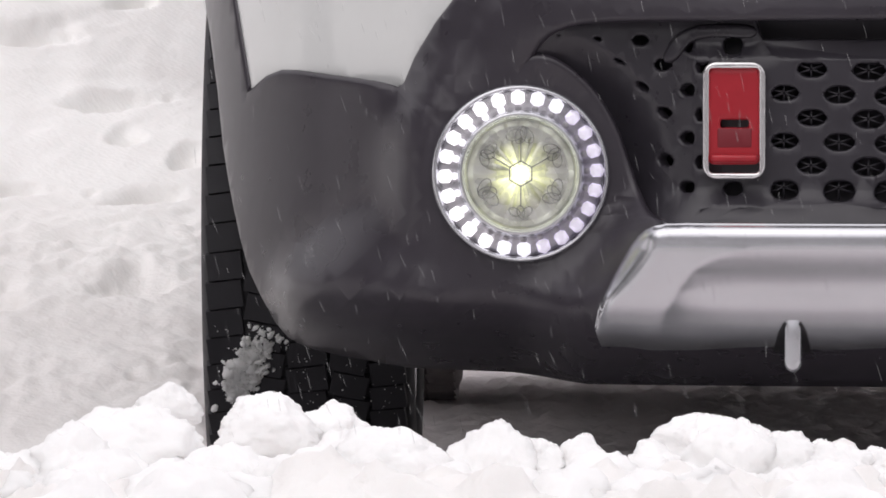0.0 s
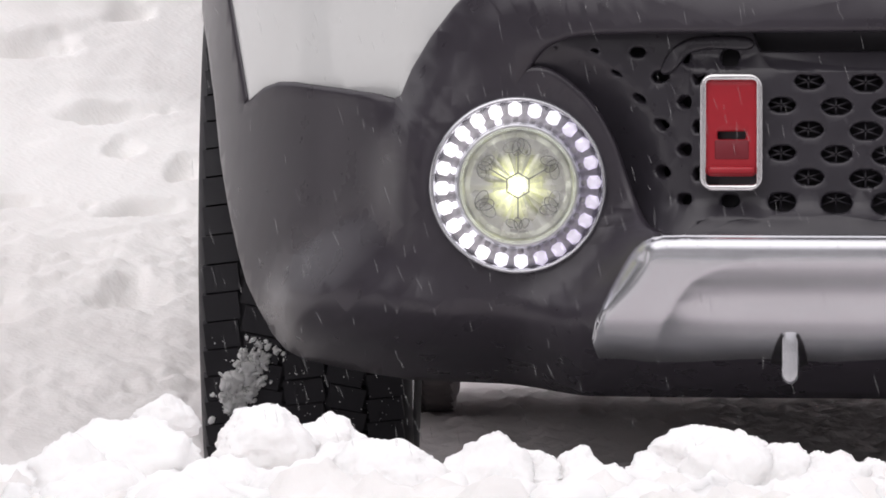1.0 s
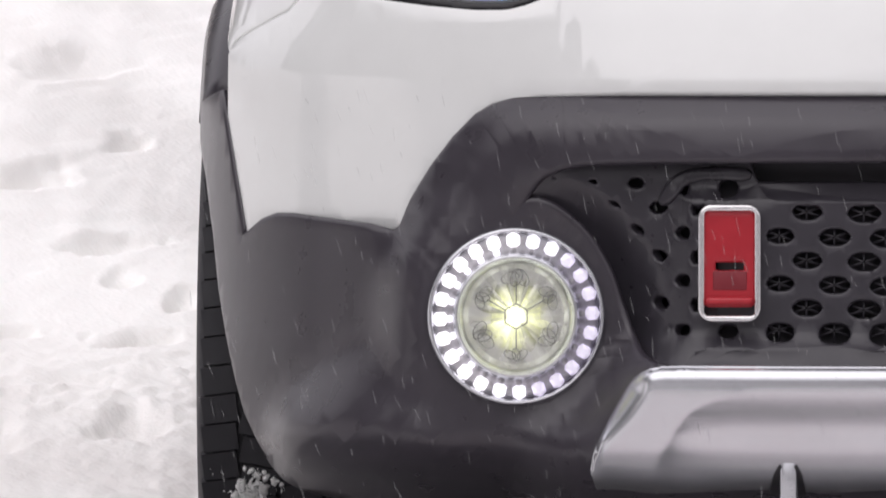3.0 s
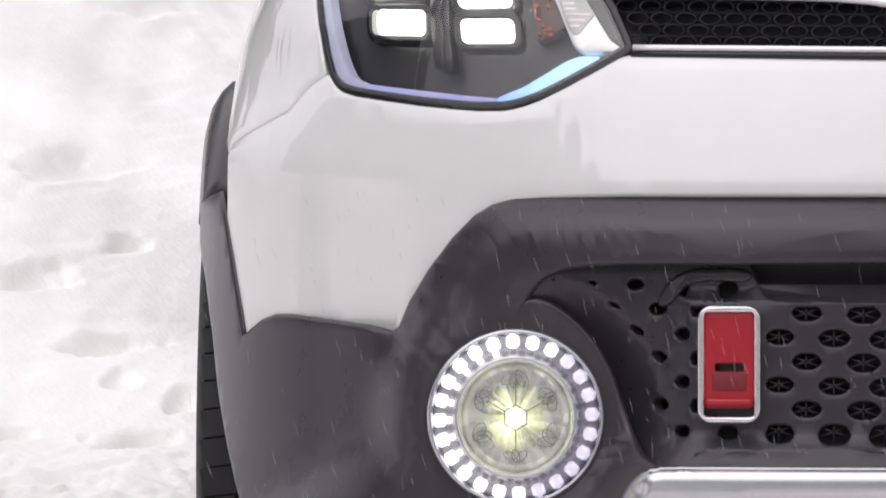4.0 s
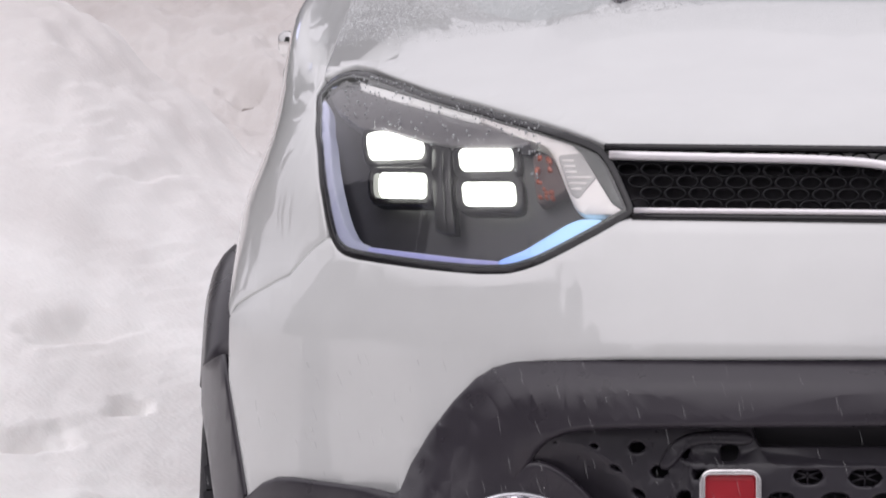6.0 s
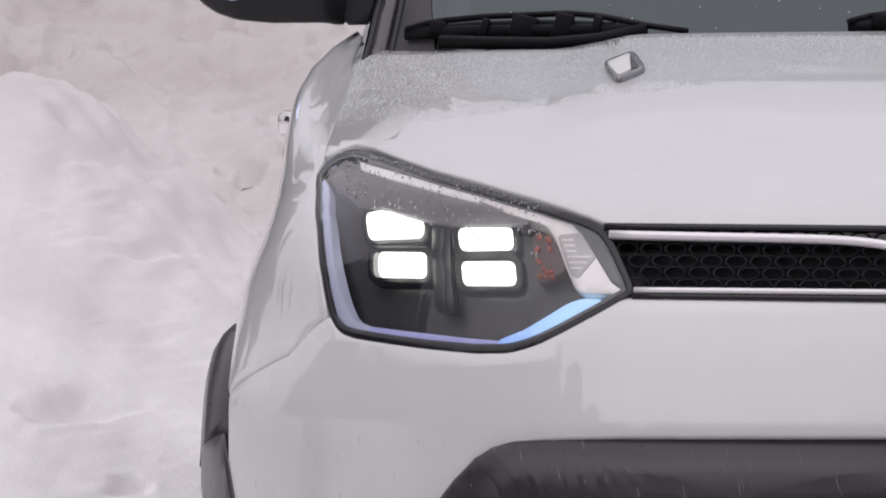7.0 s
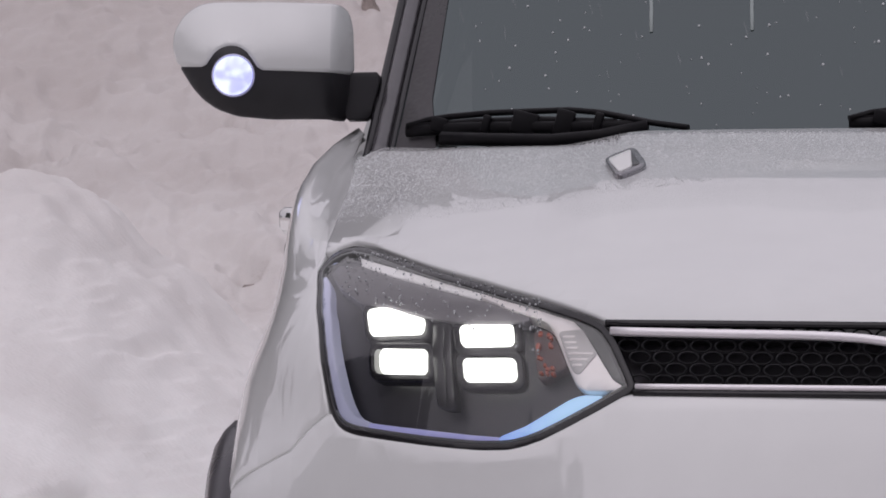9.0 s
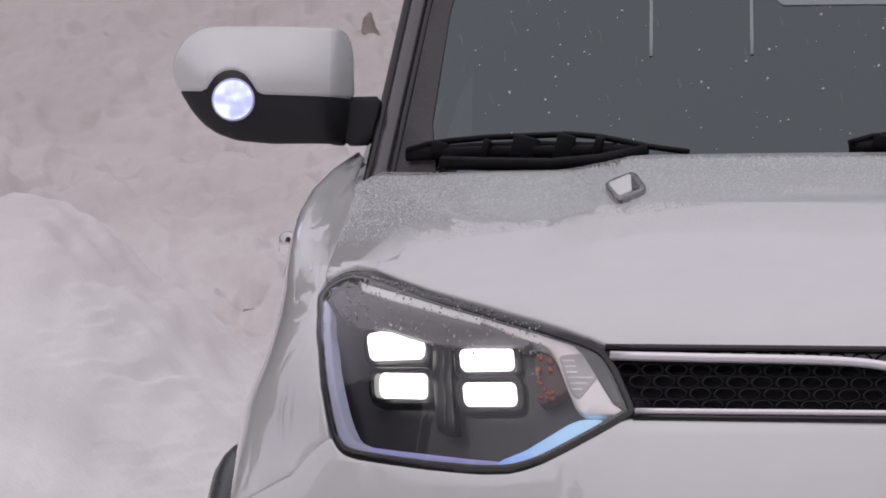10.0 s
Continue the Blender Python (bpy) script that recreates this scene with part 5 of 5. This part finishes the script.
# sides, cabin and tail
def flank(side):
    def skin(s, z):
        a, b = np.interp(z, *WIDE), np.interp(z, (.3, 1.03, 1.09, 1.13, 1.17), (.885, .886, .880, .862, .80))
        return Vector((side * (a + (b - a) * ease(1.66, 2.2, s)), s, z))
    for name, y0, y1 in (("front_door", 1.66, 2.62), ("rear_door", 2.63, 3.02)):
        door = part(name, sheet(rounded([(y0, .41), (y1, .41), (y1, 1.14), (y0, 1.14)], .03), skin, thick=.03, lip=.005, step=.05), PAINT, car, "white door")
        hy = y1 - .45 if y1 - y0 > .5 else y1 - .1
        part("handle", bar([(side * .872, hy - .09, 1.11), (side * .896, hy - .06, 1.115), (side * .899, hy + .06, 1.115), (side * .872, hy + .09, 1.11)], .022, .034), CHROME, door, "bright door handle")
        if y1 - y0 > .5:
            # thin dark upright plate beside the handle
            cut = [(.878, 1.130), (.8735, 1.1236), (.8735, 1.1067), (.8805, 1.0898), (.8895, 1.0683), (.8975, 1.0438), (.8945, 1.076), (.8865, 1.1029)]
            part("handle_recess", sheet([(side * x, z) for x, z in cut], lambda s, z: Vector((s, 2.03, z)), thick=.02, lip=.002, step=.02), GLOSS_BLACK, door)
        part("sill_cladding", sheet([(y0, .36), (y1, .36), (y1, .405), (y0, .405)], skin, off=.012, thick=.03, step=.05), CLADDING, door)
    part("rear_quarter", sheet([(3.03, .8), (3.2, .86), (3.55, .86), (3.75, .75), (3.82, .5), (3.82, .3), (4.0, .3), (4.0, 1.14), (3.03, 1.14)], skin, thick=.03, step=.05), PAINT, car)

    def greenhouse(s, z):
        k = (z - 1.14) / .42
        return Vector((side * (.768 - .13 * k), s, z))
    part("side_glass", sheet([(1.75, 1.15), (3.7, 1.17), (3.6, 1.5), (2.1, 1.5), (1.95, 1.42)], greenhouse, off=-.01, thick=.006, step=.08), SIDE_GLASS, car, "tinted side windows").visible_shadow = False
    part("window_frame", sheet([(1.5, 1.13), (4.0, 1.13), (3.9, 1.58), (1.98, 1.58), (1.85, 1.45)], greenhouse, holes=[[(1.76, 1.16), (3.68, 1.18), (3.58, 1.49), (2.1, 1.49), (1.96, 1.41)]], thick=.03, step=.08), PAINT, car)


both(flank)


def screen(s, z):
    """The raked windscreen."""
    return Vector((s, .94 + .55 * s * s + (z - 1.14) * 1.45, z))


GLASS_HALF = [(0, 1.14), (-.735, 1.14), (-.714, 1.25), (-.687, 1.40), (-.652, 1.56), (0, 1.58)]
glass = part("windscreen", sheet(whole(GLASS_HALF), screen, thick=.006, step=.06), GLASS, car, "dark windscreen with melted drops")
glass.visible_shadow = False


def pillar(side):
    def run(dx, dy, w, h, mat, name, label=""):
        pts = []
        for i in range(13):
            z = 1.15 + .43 * i / 12
            x = .745 - (z - 1.18) * .178
            pts.append(Vector((side * (x + dx), screen(x, z).y + dy, z)))
        return part(name, bar(pts, w, h, up=(0, -1, 0)), mat, car, label)
    run(.002, .012, .026, .03, PILLAR, "windscreen_pillar", "dark windscreen pillar")
    run(.0165, .02, .010, .04, GLOSS_BLACK, "pillar_outer_trim")
    run(-.0145, -.002, .010, .012, GLOSS_BLACK, "windscreen_seal")
    part("glass_border", sheet(sided([(-.733, 1.14), (-.668, 1.14), (-.676, 1.21), (-.680, 1.25), (-.662, 1.40), (-.627, 1.56), (-.653, 1.56), (-.688, 1.40), (-.713, 1.25)], side), screen, off=.0015, thick=.003, lip=.0005, step=.06), BORDER, car, "dark dotted border of the glass")


both(pillar)

bm = bmesh.new()
rows = []
for y, zc in ((1.585, 1.575), (1.9, 1.62), (2.4, 1.65), (3.2, 1.645), (3.85, 1.60), (4.0, 1.56)):
    rows.append([bm.verts.new((x, y + (.55 * x * x * (2.4 - y) / .815 if y < 2.4 else 0), zc - .05 * abs(x / .64) ** 3)) for x in np.linspace(-.65, .65, 13)])
for p, q in zip(rows, rows[1:]):
    for i in range(12):
        bm.faces.new((p[i], p[i + 1], q[i + 1], q[i]))
bmesh.ops.solidify(bm, geom=bm.faces[:], thickness=.03)
part("roof", bm, PAINT, car, "white roof")
bm = bmesh.new()
box(bm, (0, 4.0, .75), (1.66, .06, .8), bevel=.02)
part("tailgate", bm, PAINT, car)
bm = bmesh.new()
box(bm, (0, 3.98, 1.36), (1.36, .03, .42), bevel=.01)
part("rear_glass", bm, GLOSS_BLACK, car)
bm = bmesh.new()
box(bm, (0, 4.06, .45), (1.7, .12, .36), bevel=.04)
part("rear_bumper", bm, CLADDING, car)
bm = bmesh.new()
box(bm, (0, 1.55, 1.0), (1.4, .9, .22), bevel=.05)
part("dashboard", bm, CABIN, car)
bm = bmesh.new()
box(bm, (0, 2.7, .7), (1.5, 2.3, .5))
part("cabin_floor", bm, CABIN, car)
for x in (-.37, .37):
    bm = bmesh.new()
    box(bm, (x, 2.35, 1.12), (.5, .16, .6), Matrix.Rotation(radians(-12), 4, "X"), bevel=.05)
    box(bm, (x, 2.43, 1.5), (.26, .09, .17), bevel=.03)
    part("seat_back", bm, CABIN, car)
bm = bmesh.new()
box(bm, (0, 1.3, 1.10), (1.5, .5, .06))
part("cowl", bm, VOID, car)

# wipers
def wiper(dx):
    def on(x, z, out=.03):
        return screen(x * 1.006 + dx, z + .003) + Vector((0, -out, 0))
    spine = ((-.7055, 1.2105), (-.678, 1.2185), (-.649, 1.2220), (-.598, 1.2255), (-.533, 1.2265), (-.497, 1.2270), (-.461, 1.2230), (-.433, 1.2170), (-.397, 1.2085), (-.351, 1.2010))
    w = part("wiper", bar([on(x, z) for x, z in spine], .014, .0075), WIPER, car, "black windscreen wiper at rest")
    part("blade", bar([on(x, z, .02) for x, z in ((-.706, 1.2045), (-.68, 1.2055), (-.62, 1.2065), (-.52, 1.2050), (-.43, 1.2045), (-.40, 1.2055))], .010, .0155), WIPER, w)
    part("spoiler", bar([on(x, z, .026) for x, z in ((-.69, 1.2100), (-.62, 1.2145), (-.54, 1.2155), (-.44, 1.2100))], .010, .0085), WIPER, w)
    part("arm", bar([on(x, z, .035) for x, z in ((-.66, 1.1930), (-.60, 1.1895), (-.52, 1.1865), (-.46, 1.191), (-.40, 1.203))], .014, .017), WIPER, w)
    for x, wide, tall in ((-.665, .022, .020), (-.605, .011, .024), (-.555, .034, .030), (-.505, .024, .034), (-.462, .012, .024)):
        bm = bmesh.new()
        box(bm, on(x, 1.211 - .1 * abs(tall - .02), .03), (wide, .014, tall), Matrix.Rotation(.25, 4, "Y"), bevel=.003)
        part("clamp", bm, WIPER, w)


wiper(0)
wiper(.56)


# melted drops and pale streaks on the glass
def glass_marks():
    rng = random.Random(11)
    bm = bmesh.new()
    for i in range(320):
        x, z = rng.uniform(-.64, .64), rng.uniform(1.2, 1.52)
        r = rng.choice((.0006, .0008, .001, .0014, .002)) * rng.uniform(.8, 1.2)
        bmesh.ops.create_icosphere(bm, subdivisions=1, radius=r, matrix=Matrix.Translation(screen(x, z) + Vector((0, -.0006, 0))) @ Matrix.Diagonal((1, .7, rng.uniform(.9, 1.6), 1)))
    tagged(part("dew", bm, DROP, glass), kind="stuff")
    for x in (-.398, -.269, .27, .40):
        part("pale_streak", bar([screen(x, z) + Vector((0, -.0005, 0)) for z in np.linspace(1.335, 1.50, 8)], .0045, .002, up=(0, -1, 0)), PALE_MARK, glass, "pale upright streak on the glass")
    part("sensor_cover", sheet(rounded(rect(-.235, .235, 1.402, 1.44), .006), screen, off=.0015, thick=.003, lip=.0008, step=.05), PALE_MARK, glass)


glass_marks()


# washer housing on the hood
def washer(side):
    def raised(s, z):
        return body(s, z) + Vector((0, -.006, .006))
    rim = rounded([(-.4918, 1.146), (-.4862, 1.151), (-.4597, 1.163), (-.4362, 1.141), (-.4400, 1.135), (-.4585, 1.126), (-.4693, 1.123)], .004, 2)
    w = part("hood_washer", sheet(sided(rim, side), raised, thick=.02, lip=.003, step=.01, zstep=.01), WASHER, car, "small bright housing on the hood")
    face = rounded([(-.4868, 1.1445), (-.4622, 1.1578), (-.4520, 1.1342), (-.4672, 1.1264)], .002)
    part("face", sheet(sided(face, side), raised, off=.0015, thick=.004, lip=.0008, step=.01, zstep=.01), BROW, w, "bright face beaded with water")
    jet = rounded([(-.4620, 1.1545), (-.4575, 1.1530), (-.4415, 1.1370), (-.4515, 1.1345)], .002)
    part("jet", sheet(sided(jet, side), raised, off=.001, thick=.004, lip=.0008, step=.01, zstep=.01), GLOSS_BLACK, w)


both(washer)


# door mirror
def door_mirror(side):
    def skin(s, z):
        k = min(1, abs(s + .90) / .13)
        h = min(1, abs(z - 1.30) / .085)
        bulge = .012 * math.exp(-((s + .937) / .045) ** 2 - ((z - 1.285) / .05) ** 2)
        turn = .05 * ease(-.812, -.775, s)
        return Vector((s if side < 0 else -s, 1.31 + .05 * k ** 3 + (.05 if z > 1.3 else .04) * h ** 2 - bulge + turn, z))
    cap = [(-1.0051, 1.2955), (-1.0124, 1.3177), (-1.0102, 1.3381), (-.9986, 1.3577), (-.9826, 1.370), (-.9652, 1.3744), (-.886, 1.375), (-.8061, 1.3727), (-.7945, 1.3698), (-.7872, 1.3618), (-.7829, 1.3422),
           (-.7814, 1.287), (-.8068, 1.2875), (-.899, 1.290), (-.9063, 1.303), (-.915, 1.3145), (-.9259, 1.321), (-.9368, 1.3225), (-.9477, 1.321), (-.9601, 1.314), (-.968, 1.3035), (-.9731, 1.2945)]
    m = part("door_mirror", sheet(rounded(cap, .004, 1), skin, thick=.09, lip=.005, step=.010), PAINT, car, "white door mirror over a black shell, with a lit round lamp")
    shell = [(-1.004, 1.2935), (-.9738, 1.2925), (-.9601, 1.311), (-.9477, 1.3188), (-.9368, 1.320), (-.9259, 1.3188), (-.915, 1.312), (-.899, 1.288), (-.8068, 1.2855), (-.785, 1.2855), (-.788, 1.226), (-.8859, 1.2247),
             (-.9295, 1.2283), (-.9549, 1.2371), (-.9731, 1.2501), (-.9876, 1.2669)]
    part("shell", sheet(rounded(shell, .004, 1), skin, off=-.002, thick=.09, lip=.006, step=.010), DARK, m, "black lower shell")
    c = skin(-.934, 1.2794)
    part("lamp", lathe([(.0275, .01), (.0275, -.004), (.0265, -.0065), (.0255, -.006), (.025, -.003)], c, n=40), MIRROR_RING, m)
    part("lamp_disc", lathe([(.0252, -.0045), (.018, -.0065), (.002, -.0075)], c, n=40), MIRROR_LED, m, "lamp glowing blue white")
    base = [(-.7925, 1.2850), (-.749, 1.2860), (-.7524, 1.265), (-.762, 1.2270), (-.7925, 1.2262)]
    part("arm", sheet(sided(rounded(base, .004, 1), side), lambda s, z: Vector((s, 1.392, z)), thick=.06, lip=.0015, step=.02), DARK, m)


both(door_mirror)


# snow falling between the camera and the car
def falling_snow():
    rng = random.Random(8)
    bm = bmesh.new()
    for i in range(420):
        y = rng.uniform(-3.5, -.3)
        k = (11 + y) / 11
        x, z = -.46 + rng.uniform(-.45, .62) * k, .78 + (rng.uniform(.14, .70) - .78) * k
        if i % 10 == 0:
            x, z = -.387 + rng.uniform(-.25, .4) * k, .78 + rng.uniform(.43, .66) * k
        long, r = rng.uniform(.003, .010), rng.uniform(.0005, .0009)
        m = Matrix.Translation((x, y, z)) @ Matrix.Rotation(radians(rng.gauss(-16, 6)), 4, "Y") @ Matrix.Diagonal((r, r, long, 1))
        bmesh.ops.create_icosphere(bm, subdivisions=1, radius=1, matrix=m)
    tagged(part("falling_snow", bm, FLAKE, None), "thin streaks of falling snow in the air", "snow", kind="stuff")


falling_snow()
